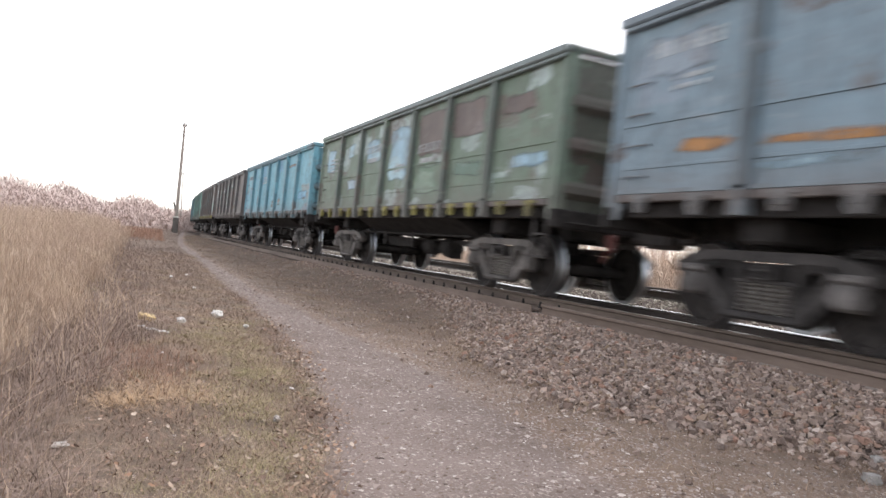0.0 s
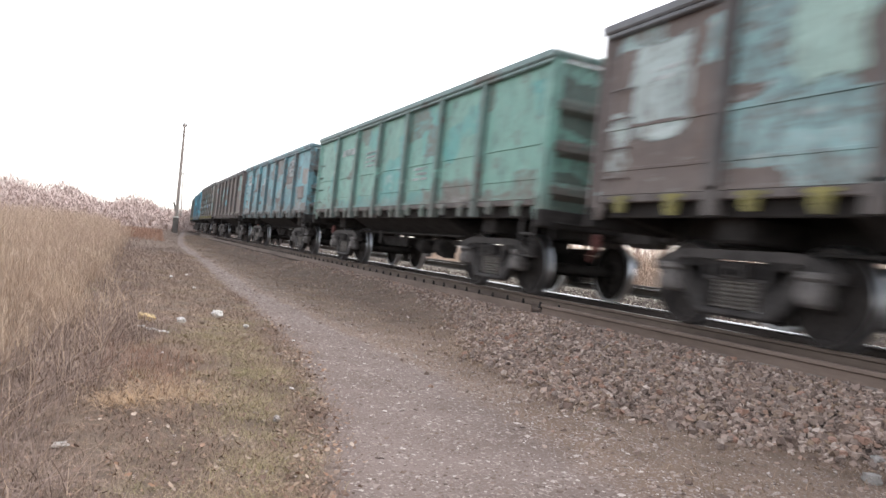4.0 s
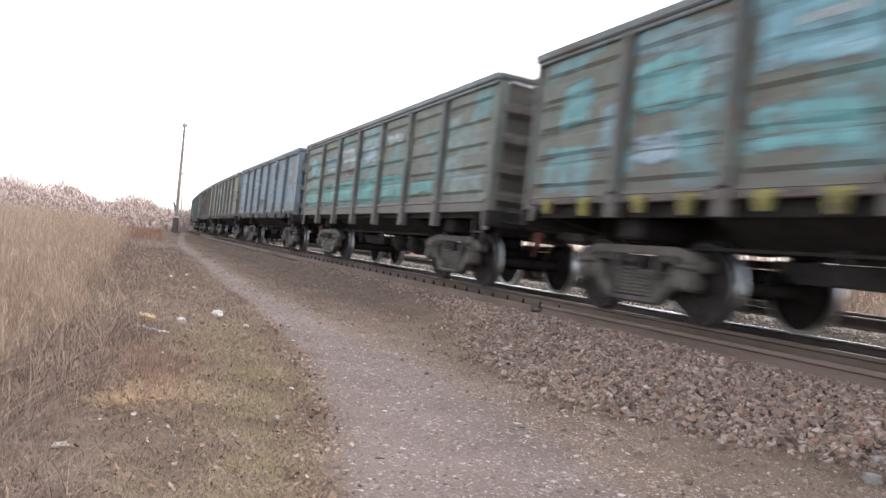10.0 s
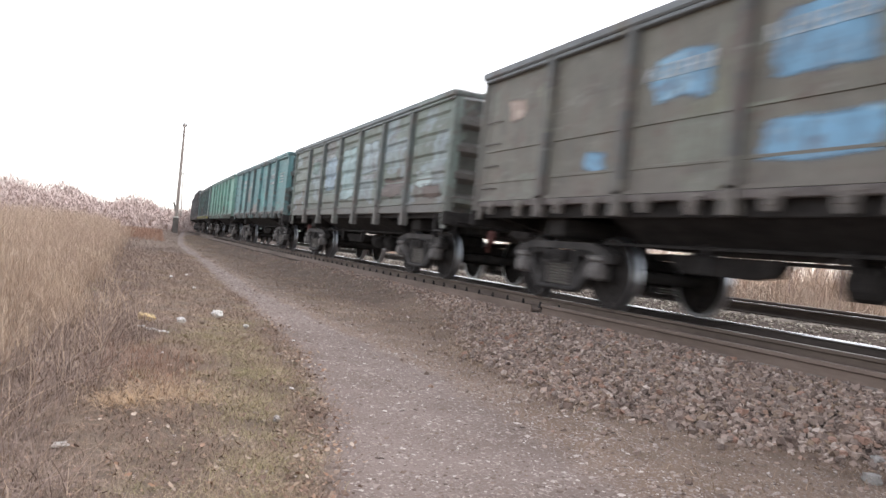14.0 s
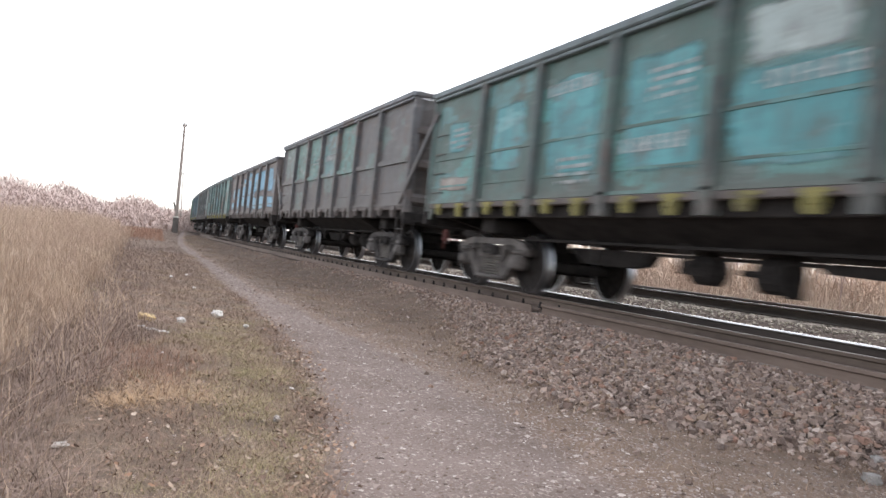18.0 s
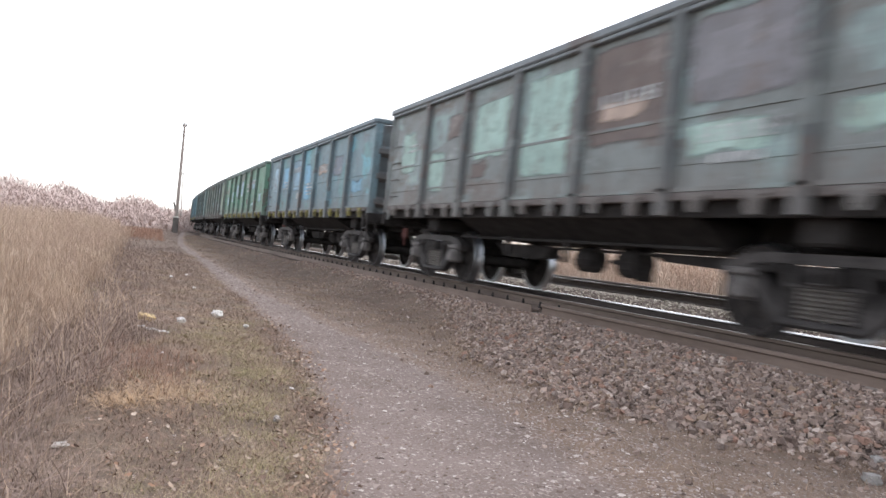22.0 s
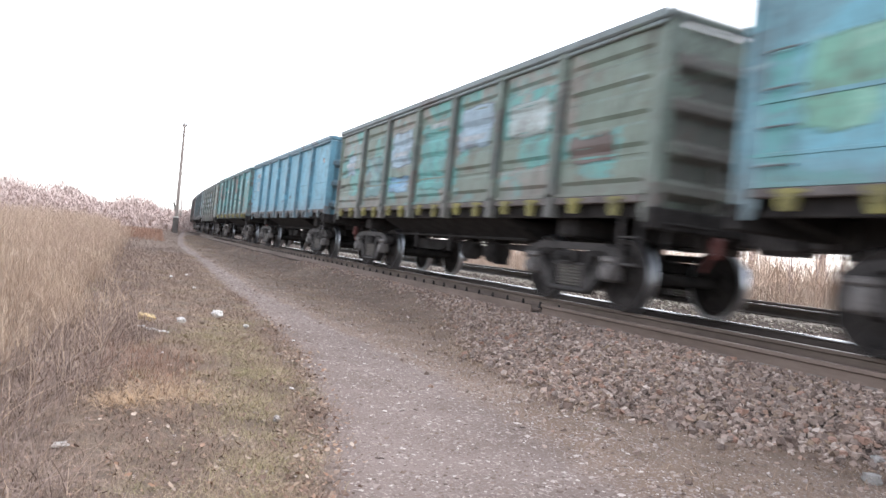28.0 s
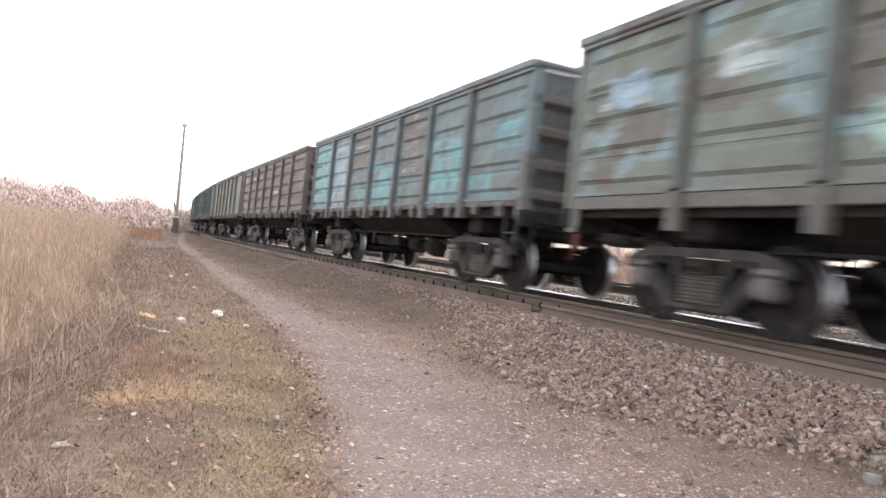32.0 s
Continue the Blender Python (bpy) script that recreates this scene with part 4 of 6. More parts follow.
# coats of other paint on the near side: wagon -> (bay, place along it, height, width, height of the coat, colour)
PATCHES = {
    0: ((6, -.4, .5, .7, .2, ORANGE), (5, 0, .44, 1.5, .13, ORANGE), (5, .1, .24, 1.2, .12, P_BLUE), (6, .1, 1.55, 1.1, .5, (.22, .28, .34)), (4, 0, .4, 1.2, .2, BROWN)),
    1: ((6, .1, 1.35, .8, .7, P_BLUE), (5, .1, 1.5, .5, .4, P_BLUE), (5, -.2, .6, .6, .3, B_PALE), (4, 0, 1.35, 1.0, .6, P_BLUE), (3, 0, 1.15, 1.15, 1.2, P_BLUE), (2, 0, 1.4, 1.35, .9, BROWN),
        (2, 0, .5, 1.4, .6, (.12, .20, .14)), (1, .1, 1.5, 1.3, .7, BROWN), (0, -.2, .6, 1.0, .25, P_BLUE), (0, .2, 1.5, 1.0, .35, BROWN), (1, 0, .6, 1.2, .3, GREEN)),
    2: ((1, .2, 1.6, 1.2, .12, BEIGE), (5, -.4, .55, .7, .45, (.10, .11, .13)), (3, -.3, .3, .5, .3, BROWN), (2, .3, .35, .5, .3, STONE), (6, -.2, 1.1, .4, .12, STONE), (0, .1, .5, 1.2, .3, AZURE)),
    3: ((6, 0, 1.3, .8, .7, MOSS), (5, -.1, 1.3, 1.1, .9, MOSS), (4, 0, 1.4, .9, .35, PALE), (3, 0, 1.05, 1.0, 1.3, (.13, .19, .18)), (2, 0, 1.5, 1.0, .25, M_PALE), (1, .1, .52, 1.2, .14, M_PALE),
        (6, 0, .33, 1.2, .10, ORANGE), (5, 0, .36, 1.3, .10, ORANGE), (1, 0, .33, 1.4, .09, ORANGE)),
    4: ((6, 0, 1.2, 1.0, 1.2, PALE), (5, -.3, 1.35, .8, .9, M_PALE), (4, -.2, 1.0, 1.1, 1.4, M_PALE), (3, 0, 1.0, 1.35, 1.5, M_PALE), (3, .3, .5, .4, .6, PALE), (2, 0, 1.0, 1.1, .22, BEIGE),
        (2, .1, 1.45, .8, .15, BEIGE), (0, .1, .65, 1.2, .45, M_PALE), (4, .2, .4, .4, .3, BROWN)),
    6: ((5, -.2, 1.3, .6, .8, BROWN), (5, -.1, .95, 1.0, .13, BLOOD), (3, -.65, 1.2, .3, 1.2, BROWN), (2, .2, .4, .8, .25, BROWN), (1, 0, 1.1, 1.2, .3, BROWN), (0, 0, .6, 1.0, .5, BROWN),
        (6, .3, .45, .5, .3, STONE), (4, .4, .4, .6, .2, BROWN)),
    7: ((6, 0, 1.5, .45, .45, TURQ), (5, -.3, .85, .9, .4, TURQ), (4, 0, 1.25, .9, .6, TEAL), (4, -.1, 1.4, .5, .3, TURQ), (3, .1, 1.35, .6, .5, TURQ), (3, .1, .65, 1.1, .4, TURQ), (5, .3, .55, .3, .2, M_PALE)),
    8: ((6, 0, .45, 1.5, .7, TEAL), (5, 0, .4, 1.6, .6, TEAL), (4, 0, .8, 1.3, .9, TEAL), (3, 0, 1.0, 1.4, 1.3, TEAL), (2, 0, 1.45, 1.2, .45, M_PALE), (2, -.1, .7, 1.0, .4, C_BLUE), (0, 0, .6, 1.3, .6, TEAL),
        (6, 0, 1.35, .9, .35, MOSS), (1, 0, 1.4, 1.2, .4, OLIVE)),
    9: ((5, -.5, .7, .6, 1.2, BROWN), (6, -.2, .5, .4, .5, BROWN), (3, -.4, 1.1, .6, 1.5, BROWN), (2, 0, 1.15, 1.4, 1.4, BROWN), (0, .1, 1.6, 1.2, .6, BROWN), (0, .5, .8, .5, .8, BROWN), (1, .5, .5, .4, .3, STONE)),
    10: ((6, 0, 1.25, .7, .65, AQUA), (5, .1, 1.25, 1.1, .7, AQUA), (5, .2, .5, .8, .4, B_PALE), (4, 0, 1.45, 1.35, .8, (.17, .37, .45)), (4, 0, .55, 1.2, .5, AQUA), (3, 0, .95, 1.2, 1.5, (.20, .36, .47)),
         (2, 0, 1.25, 1.2, .9, B_PALE), (1, 0, .42, 1.2, .5, P_BLUE), (0, 0, .4, 1.3, .4, TEAL), (1, 0, .95, 1.3, .3, BROWN)),
    11: ((6, 0, .36, 1.6, .66, SEA), (5, 0, .36, 1.6, .68, SEA), (4, 0, .38, 1.6, .72, SEA), (3, 0, .36, 1.6, .7, SEA), (2, 0, .36, 1.6, .66, SEA), (1, 0, .35, 1.2, .35, SEA), (6, 0, 1.3, .6, .6, AQUA),
         (5, 0, 1.25, .9, .5, TEAL), (4, 0, 1.4, 1.2, .45, PALE), (3, 0, 1.3, 1.0, .4, B_PALE), (2, 0, 1.5, 1.0, .3, PALE), (4, -.3, .95, .7, .2, BROWN)),
    12: ((5, -.3, .55, .45, .4, INK), (1, -.2, 1.65, .3, .2, CHALK), (3, .2, .4, .9, .3, BROWN), (4, 0, 1.2, 1.2, .5, (.21, .27, .33)), (2, .1, .6, .5, .2, STONE)),
    13: ((4, 0, 1.4, 1.3, .55, (.36, .43, .44)), (4, 0, .45, 1.4, .6, (.20, .32, .36)), (5, -.1, .45, .9, .5, (.19, .29, .31)), (3, 0, .5, 1.3, .6, (.17, .21, .14)), (3, 0, 1.6, 1.3, .3, B_PALE),
         (2, 0, 1.2, 1.3, 1.2, BROWN), (1, .1, 1.15, .8, .2, PALE), (0, 0, .9, 1.2, .6, BROWN), (4, -.2, .9, 1.0, .15, BLOOD), (5, 0, 1.35, .5, .4, OLIVE)),
    14: ((4, 0, 1.3, 1.0, .6, C_BLUE), (3, 0, 1.35, 1.1, .7, C_BLUE), (3, 0, .45, 1.3, .45, C_BLUE), (5, -.3, .45, .5, .3, C_BLUE), (6, 0, 1.4, .5, .4, BEIGE), (2, 0, 1.0, 1.3, 1.2, OLIVE), (0, .1, 1.0, 1.3, 1.4, (.19, .21, .15))),
    15: ((4, 0, 1.0, 1.1, 1.0, B_PALE), (3, 0, .9, 1.3, 1.4, (.28, .40, .41)), (2, 0, 1.2, 1.2, .8, (.30, .38, .41)), (1, 0, .4, 1.3, .45, BROWN), (0, .1, .5, .9, .4, PALE), (0, -.3, .25, .9, .3, BROWN), (5, 0, 1.3, .8, .5, MOSS)),
    17: ((5, .1, .32, .35, .4, (.12, .16, .14)), (2, .2, .45, .16, .5, BROWN), (1, 0, .5, .22, .5, BROWN), (2, -.3, 1.0, .3, .2, BROWN), (4, -.3, 1.3, .2, .1, BROWN), (3, .1, .9, .2, .1, BROWN)),
    18: ((6, 0, 1.2, .8, .6, LAKE), (5, 0, 1.0, 1.0, 1.1, LAKE), (4, 0, 1.0, 1.2, 1.4, LAKE), (3, 0, .95, 1.3, 1.4, LAKE), (2, 0, .7, 1.4, 1.0, LAKE), (2, 0, 1.5, 1.2, .6, PALE), (1, 0, 1.0, 1.3, 1.0, TEAL), (6, 0, .35, 1.2, .3, STONE)),
    20: ((6, 0, 1.0, .8, .6, AZURE), (6, .1, .4, .9, .4, AZURE), (5, 0, .75, 1.2, 1.1, AZURE), (4, 0, 1.0, 1.25, 1.4, AZURE), (3, 0, 1.05, 1.4, 1.7, AZURE), (2, 0, 1.35, 1.5, .9, AZURE), (2, 0, .42, 1.5, .6, AZURE),
         (1, .1, 1.35, 1.5, .9, AZURE), (1, 0, .42, 1.6, .6, AZURE), (0, .2, 1.3, 1.1, 1.0, AZURE), (0, 0, .4, 1.3, .5, AZURE)),
    21: ((5, 0, .6, 1.0, .5, (.22, .22, .12)), (3, 0, .9, 1.2, .7, (.10, .28, .34)), (2, -.4, .5, .5, .7, BROWN), (1, .1, .55, 1.3, .5, BLOOD), (1, 0, 1.3, 1.0, .3, BROWN), (2, .1, 1.4, 1.0, .5, (.12, .28, .32)), (6, 0, 1.3, .7, .5, (.16, .25, .22))),
    22: ((6, 0, 1.1, .8, .9, M_PALE), (5, .3, .6, .7, .8, M_PALE), (4, 0, 1.2, 1.2, 1.0, M_PALE), (3, 0, 1.05, 1.3, 1.5, M_PALE), (2, 0, 1.25, 1.5, 1.3, BROWN), (2, .1, 1.05, .9, .3, BEIGE), (1, 0, 1.4, 1.5, 1.0, (.19, .19, .21)),
         (1, .1, .55, 1.1, .4, M_PALE), (0, .2, .6, 1.0, .35, M_PALE), (4, .3, .55, .5, .35, BROWN), (5, -.3, 1.4, .6, .5, BROWN)),
    23: ((6, 0, 1.2, .7, 1.0, P_BLUE), (5, .1, 1.2, 1.0, .8, AZURE), (4, 0, 1.2, 1.1, 1.1, (.19, .35, .47)), (3, .2, .9, .8, 1.2, AZURE), (2, .1, 1.2, 1.0, .35, BEIGE), (0, .2, .55, .9, .35, AZURE), (4, -.3, .5, .4, .3, CHALK), (1, .2, 1.2, .9, .6, (.17, .21, .26))),
    24: ((6, 0, .7, .7, .5, P_BLUE), (5, 0, .9, .9, .6, P_BLUE), (4, 0, 1.15, 1.1, .7, P_BLUE), (3, .1, 1.2, .9, .8, P_BLUE), (3, -.3, .4, .5, .3, B_PALE), (1, 0, 1.3, 1.1, .5, P_BLUE), (1, .1, .35, .7, .25, B_PALE), (0, .1, .65, .5, .45, P_BLUE),
         (2, 0, .5, .6, .3, BROWN), (6, .2, 1.3, .5, .4, OLIVE)),
    25: ((4, 0, .9, .9, .9, (.22, .36, .33)), (3, 0, .65, 1.1, .5, AQUA), (1, 0, 1.5, 1.3, .5, (.29, .35, .41)), (1, .1, .5, 1.0, .3, (.22, .30, .28)), (5, 0, 1.0, .8, .4, MOSS), (6, .1, .9, .6, .6, (.20, .27, .25)), (0, 0, 1.0, 1.5, 1.7, (.12, .20, .14)), (2, .2, .4, .7, .3, BROWN)),
    27: ((6, 0, .9, .9, .9, LIME), (4, 0, .6, 1.3, 1.0, SEA), (3, 0, .65, 1.3, 1.0, SEA), (2, 0, 1.5, 1.3, .7, B_PALE), (5, .1, 1.3, 1.0, .6, P_BLUE), (1, 0, .6, 1.3, 1.0, SEA), (0, 0, 1.2, 1.4, .6, LIME)),
    28: ((6, 0, 1.1, .7, .6, B_PALE), (5, 0, .7, 1.2, 1.0, TEAL), (4, 0, 1.2, 1.2, .8, B_PALE), (4, 0, .45, 1.2, .4, C_BLUE), (3, 0, .9, 1.3, 1.3, SEA), (2, 0, 1.3, 1.3, .8, B_PALE), (1, 0, 1.2, 1.2, .6, PALE), (0, .2, .6, 1.0, .4, BROWN)),
    29: ((0, -.3, 1.45, .2, .2, BEIGE), (3, -.2, .35, .3, .12, BROWN), (2, .3, .5, .3, .15, STONE)),
    30: ((6, 0, 1.4, 1.2, .8, BROWN), (3, 0, 1.0, 1.2, 1.3, AQUA), (2, 0, 1.45, 1.4, .9, BROWN), (2, 0, .5, 1.3, .6, SEA), (5, -.4, 1.2, .4, .8, BROWN), (0, -.2, 1.5, .25, .25, CHALK), (1, .2, 1.2, .7, 1.2, AQUA), (1, -.4, 1.3, .5, 1.1, BROWN)),
    31: ((4, 0, .45, 1.0, .5, M_PALE), (3, 0, .9, 1.2, .7, B_PALE), (2, 0, 1.15, 1.2, .8, B_PALE), (2, .2, 1.6, .6, .2, BEIGE), (1, 0, .5, 1.3, .4, PALE), (0, .1, .5, 1.2, .4, TEAL), (5, 0, 1.3, .9, .4, PALE), (6, 0, 1.25, .7, .5, B_PALE)),
}
# stencilled bars: wagon -> (bay, height, style); -1 stands for the rest
MARKS = {
    -1: ((5, 1.4, "number"), (4, 1.3, "marking"), (2, .7, "marking")),
    0: ((6, 1.55, "number"), (6, 1.25, "marking"), (4, 1.5, "marking")),
    1: ((6, 1.35, "marking"), (4, 1.3, "number"), (3, .85, "marking"), (2, 1.05, "number")),
    2: ((6, 1.5, "number"), (4, 1.4, "marking")),
    3: ((6, 1.45, "marking"), (4, 1.35, "number"), (2, 1.5, "number"), (3, .6, "marking")),
    4: ((6, 1.4, "marking"), (4, 1.1, "marking"), (2, 1.0, "number")),
    6: ((6, 1.5, "number"), (1, 1.6, "number"), (4, 1.35, "marking")),
    7: (),
    8: ((6, 1.1, "line"), (1, .68, "line"), (3, 1.06, "line")),
    9: ((6, 1.5, "number"), (1, 1.55, "number"), (4, .8, "marking")),
    10: ((4, 1.46, "line"), (3, 1.06, "line"), (2, 1.46, "line")),
    11: ((5, 1.06, "line"), (4, 1.46, "line"), (3, 1.06, "line"), (2, 1.46, "line")),
    12: ((6, 1.4, "number"), (1, 1.7, "marking")),
    13: ((4, 1.5, "number"), (4, 1.25, "marking"), (1, 1.1, "number")),
    14: ((4, 1.3, "number"), (3, 1.4, "number")),
    16: ((5, 1.4, "number"), (4, 1.3, "marking"), (1, 1.3, "number"), (0, 1.4, "marking")),
    17: (),
    18: ((4, 1.45, "number"), (4, .5, "marking"), (3, .5, "number"), (3, 1.4, "marking"), (2, .95, "number"), (6, 1.3, "marking")),
    19: ((3, 1.4, "number"), (4, 1.5, "marking")),
    20: ((4, 1.3, "number"), (3, 1.0, "marking"), (3, 1.5, "number"), (2, 1.4, "marking")),
    21: ((4, 1.0, "number"), (3, 1.0, "marking"), (2, 1.45, "number")),
    22: ((2, 1.1, "number"), (6, 1.2, "marking"), (1, .5, "number")),
    23: ((4, 1.3, "number"), (5, 1.0, "marking"), (3, .8, "marking"), (2, 1.15, "number")),
    24: ((4, 1.2, "marking"), (2, 1.2, "number"), (1, 1.3, "number")),
    25: ((3, 1.2, "number"), (4, 1.3, "marking"), (5, 1.2, "marking"), (1, .5, "number")),
    27: ((5, 1.4, "marking"), (4, 1.35, "number"), (4, .5, "marking"), (3, 1.25, "number"), (3, .6, "number"), (2, 1.35, "number"), (1, .9, "number")),
    28: ((6, 1.06, "line"), (4, 1.06, "line"), (3, 1.46, "line"), (2, 1.06, "line")),
    29: ((6, 1.5, "number"), (6, 1.25, "marking")),
    30: ((4, 1.2, "number"), (2, .6, "marking"), (1, .7, "number"), (6, 1.4, "marking")),
    31: ((6, 1.06, "line"), (4, 1.46, "line"), (2, 1.06, "line")),
}
HIDE_TOTAL = 44
wagons = []
templates = {}


def faded(c, grey=0.02, gain=1.26):
    """Sun-bleached: a little greyer and paler than the fresh colour."""
    lum = 0.25 * c[0] + 0.6 * c[1] + 0.15 * c[2]
    return tuple(gain * ((1 - grey) * v + grey * lum) for v in c)


def patch_geo(w, kind, n, yc, zc, wide, high, seed, proud):
    """A coat of paint on a side sheet, following its dents and ribs, with a ragged outline."""
    rnd, h = random.Random(seed), TOPS[kind] - FLOOR_Z
    dents, ribbed = dents_of(w, kind, h, n), kind in RIBBED
    z0, z1 = max(0.06, zc - high / 2), min(h - 0.02, zc + high / 2)
    rows = max(3, round((z1 - z0) / 0.05))
    g, cols, cut = Geo(), 6, [rnd.uniform(-0.03, 0.03), rnd.uniform(-0.03, 0.03)]
    phase = [rnd.uniform(0, 6.3) for _ in range(4)]
    for j in range(rows + 1):
        q = j / rows
        cut = [0.7 * c + rnd.uniform(-0.035, 0.035) for c in cut]
        taper = 0.10 * min(wide, 1.0) * (abs(2 * q - 1) ** 5)
        lo = yc - wide / 2 + cut[0] + taper + 0.03 * math.sin(5 * q + phase[0])
        hi = yc + wide / 2 + cut[1] - taper + 0.03 * math.sin(4 * q + phase[1])
        lo, hi = max(lo, -w / 2 + 0.015), min(hi, w / 2 - 0.015)
        for i in range(cols + 1):
            y = lo + (hi - lo) * (0.0, 0.05, 0.13, 0.5, 0.87, 0.95, 1.0)[i]
            z = z0 + (z1 - z0) * q + (0.022 * math.sin(9 * y + phase[2]) + rnd.uniform(-0.02, 0.02)) * (1 if 0 < j < rows else 0.8)
            z = min(max(z, 0.06), h - 0.02)
            x = -proud - sum(d * math.exp(-((y - a) ** 2 + (z - b) ** 2) / (r * r)) for a, b, r, d in dents)
            if ribbed and abs(y) < w / 2 - 0.10:
                x -= 0.036 * max(0.0, min(1.0, (0.155 - min(abs(z - r) for r in RIBS)) / 0.05))
            g.v.append((x, y, z))
    c = cols + 1
    g.f = [(j * c + i, j * c + i + 1, (j + 1) * c + i + 1, (j + 1) * c + i) for j in range(rows) for i in range(cols)]
    g.mi = [0] * len(g.f)
    return g


def patch_rim(count, cols=7):
    """0 on the outline of a coat, rising to 0.6 inside."""
    rows = count // cols
    return [min(0.6, 0.30 * min(i, cols - 1 - i), 0.28 * min(j, rows - 1 - j)) for j in range(rows) for i in range(cols)]


@functools.cache
def patch_paint(colour):
    """A later coat that has flaked off along its rim and in spots."""
    c = faded(colour)
    m = wagon_paint("patch_paint", c, tuple(0.75 * v for v in c), tuple(min(0.7, v + 0.12) for v in c), 0.72, 0.5)
    nodes, links = m.node_tree.nodes, m.node_tree.links
    rim, where, shift, flake, left, level = (nodes.new("ShaderNode" + k) for k in ("Attribute", "TexCoord", "ObjectInfo", "TexNoise", "Math", "MapRange"))
    offset, squash = nodes.new("ShaderNodeVectorMath"), nodes.new("ShaderNodeMapping")
    rim.attribute_name = "within"
    links.new(where.outputs["Object"], offset.inputs[0])
    links.new(shift.outputs["Random"], offset.inputs[1])
    links.new(offset.outputs[0], squash.inputs["Vector"])
    squash.inputs["Scale"].default_value = (1.0, 0.8, 1.5)
    links.new(squash.outputs[0], flake.inputs["Vector"])
    flake.inputs["Scale"].default_value, flake.inputs["Detail"].default_value, flake.inputs["Roughness"].default_value = 5.5, 7.0, 0.72
    links.new(rim.outputs["Fac"], left.inputs[0])
    links.new(flake.outputs[0], left.inputs[1])
    links.new(left.outputs[0], level.inputs[0])
    level.inputs[1].default_value, level.inputs[2].default_value = 0.56, 0.88
    links.new(level.outputs[0], nodes["Principled BSDF"].inputs["Alpha"])
    return m


def dress(wagon, n):
    """Paint one wagon of the train in its own colours, with sky sheen mixed into its edges."""
    base, second, third, worn, spots, kind, latch, words = FLEET[n % len(FLEET)]
    base, second, third = (faded(c) for c in (base, second, third))
    coat = wagon_paint("wagon_paint", base, second, third, worn, spots)
    # bluish sky reflection is mixed into the colour of posts, top rails and corners
    trim = wagon_paint("post_sheen_paint", tuple((0.60 if worn < 0.4 else 0.38) * a + (0.10 if worn < 0.4 else 0.19) * b for a, b in zip(base, SKY_SHEEN)), base, BROWN, worn, 0.3)
    latches = YELLOW if latch else wagon_paint("latch_paint", tuple(0.32 * a + 0.50 * b for a, b in zip(base, DUST)), base, BROWN, 0.6, 0.3)
    # brown end walls, with the shade between wagons put into the colour
    ends = trim if worn < 0.4 else wagon_paint("shaded_end_paint", tuple(0.30 * a + 0.55 * b for a, b in zip(base, (0.10, 0.085, 0.078))), base, BROWN, worn, 0.4)
    edge = wagon_paint("top_rail_sheen_paint", tuple(0.36 * a + 0.70 * b for a, b in zip(base, SKY_SHEEN)), base, BROWN, 0.6 * worn, 0.2)
    plate = wagon_paint("corner_sheen_paint", tuple(0.85 * a + 0.12 * b for a, b in zip(base, SKY_SHEEN)), base, BROWN, 0.8 * worn, 0.3)
    for ob in wagon.children_recursive:
        ob.color = (0, 0, 0, 0)
    for ob in wagon.children:
        kind_of = ob.name.split(".")[0]
        if kind_of in ("panel",):
            paint_over(ob, coat)
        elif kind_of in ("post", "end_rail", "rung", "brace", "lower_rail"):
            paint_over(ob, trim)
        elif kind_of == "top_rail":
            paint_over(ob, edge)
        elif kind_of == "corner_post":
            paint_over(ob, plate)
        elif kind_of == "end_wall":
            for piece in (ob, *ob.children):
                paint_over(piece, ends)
        elif kind_of == "bogie" and n in DUSTY:
            for piece in ob.children:
                if piece.name.split(".")[0] in ("side_frame", "axle_box"):
                    paint_over(piece, PALE_CAST)
        elif kind_of == "hatch":
            paint_over(ob, latches)
    near = sorted((ob for ob in wagon.children if ob.name.split(".")[0] == "panel" and ob.location.x < 0), key=lambda ob: ob.location.y)
    for bay, (colour, reach) in REPAINT.get(n, {}).items():
        near[bay].color = (*faded(colour), reach)
    for k, (bay, y, z, wide, high, colour) in enumerate(PATCHES.get(n, ())):
        width = BAYS[bay][1] - BAYS[bay][0]
        mesh = patch_geo(width, kind, bay if bay < 3 else 0 if bay == 6 else 1 + bay % 2, y, z, wide, high, 100 * n + k, 0.006 + 0.0015 * (k % 4)).mesh("paint_patch", patch_paint(colour))
        mesh.attributes.new("within", "FLOAT", "POINT").data.foreach_set("value", patch_rim(len(mesh.vertices)))
        part("paint_patch", mesh, near[bay], "ragged patch of other paint").color = (0, 0, 0, 0)
    pick = random.Random(n * 7 + 3)
    for bay, z, style in MARKS.get(n, MARKS[-1]):
        flat = kind not in RIBBED
        mesh = MESH[style if flat else "line", pick.randrange(3)]
        bars = part("stencil_mark", mesh, near[bay], "worn white stencilled bars", at=pose(-0.016 if flat else -0.046, pick.uniform(-0.15, 0.15), z if flat else min((0.26, 0.68, 1.06, 1.46), key=lambda q: abs(q - z))))
        tagged(bars, kind="stuff")
    tagged(wagon, words + (" on the track" if len(words.split()) < 9 else ""), "freight wagon", "wagons of the freight train")


DUSTY = (1, 8, 9, 10, 11, 18, 21, 30)
PALE_CAST = plain("pale_dusty_cast_iron", (0.036, 0.033, 0.032), (0.165, 0.148, 0.14), 4.0, 0.6, 0.0, 0.3, 0.5)
# tone of the sky reflected on painted steel, added to base colours
SKY_SHEEN = (0.19, 0.225, 0.26)


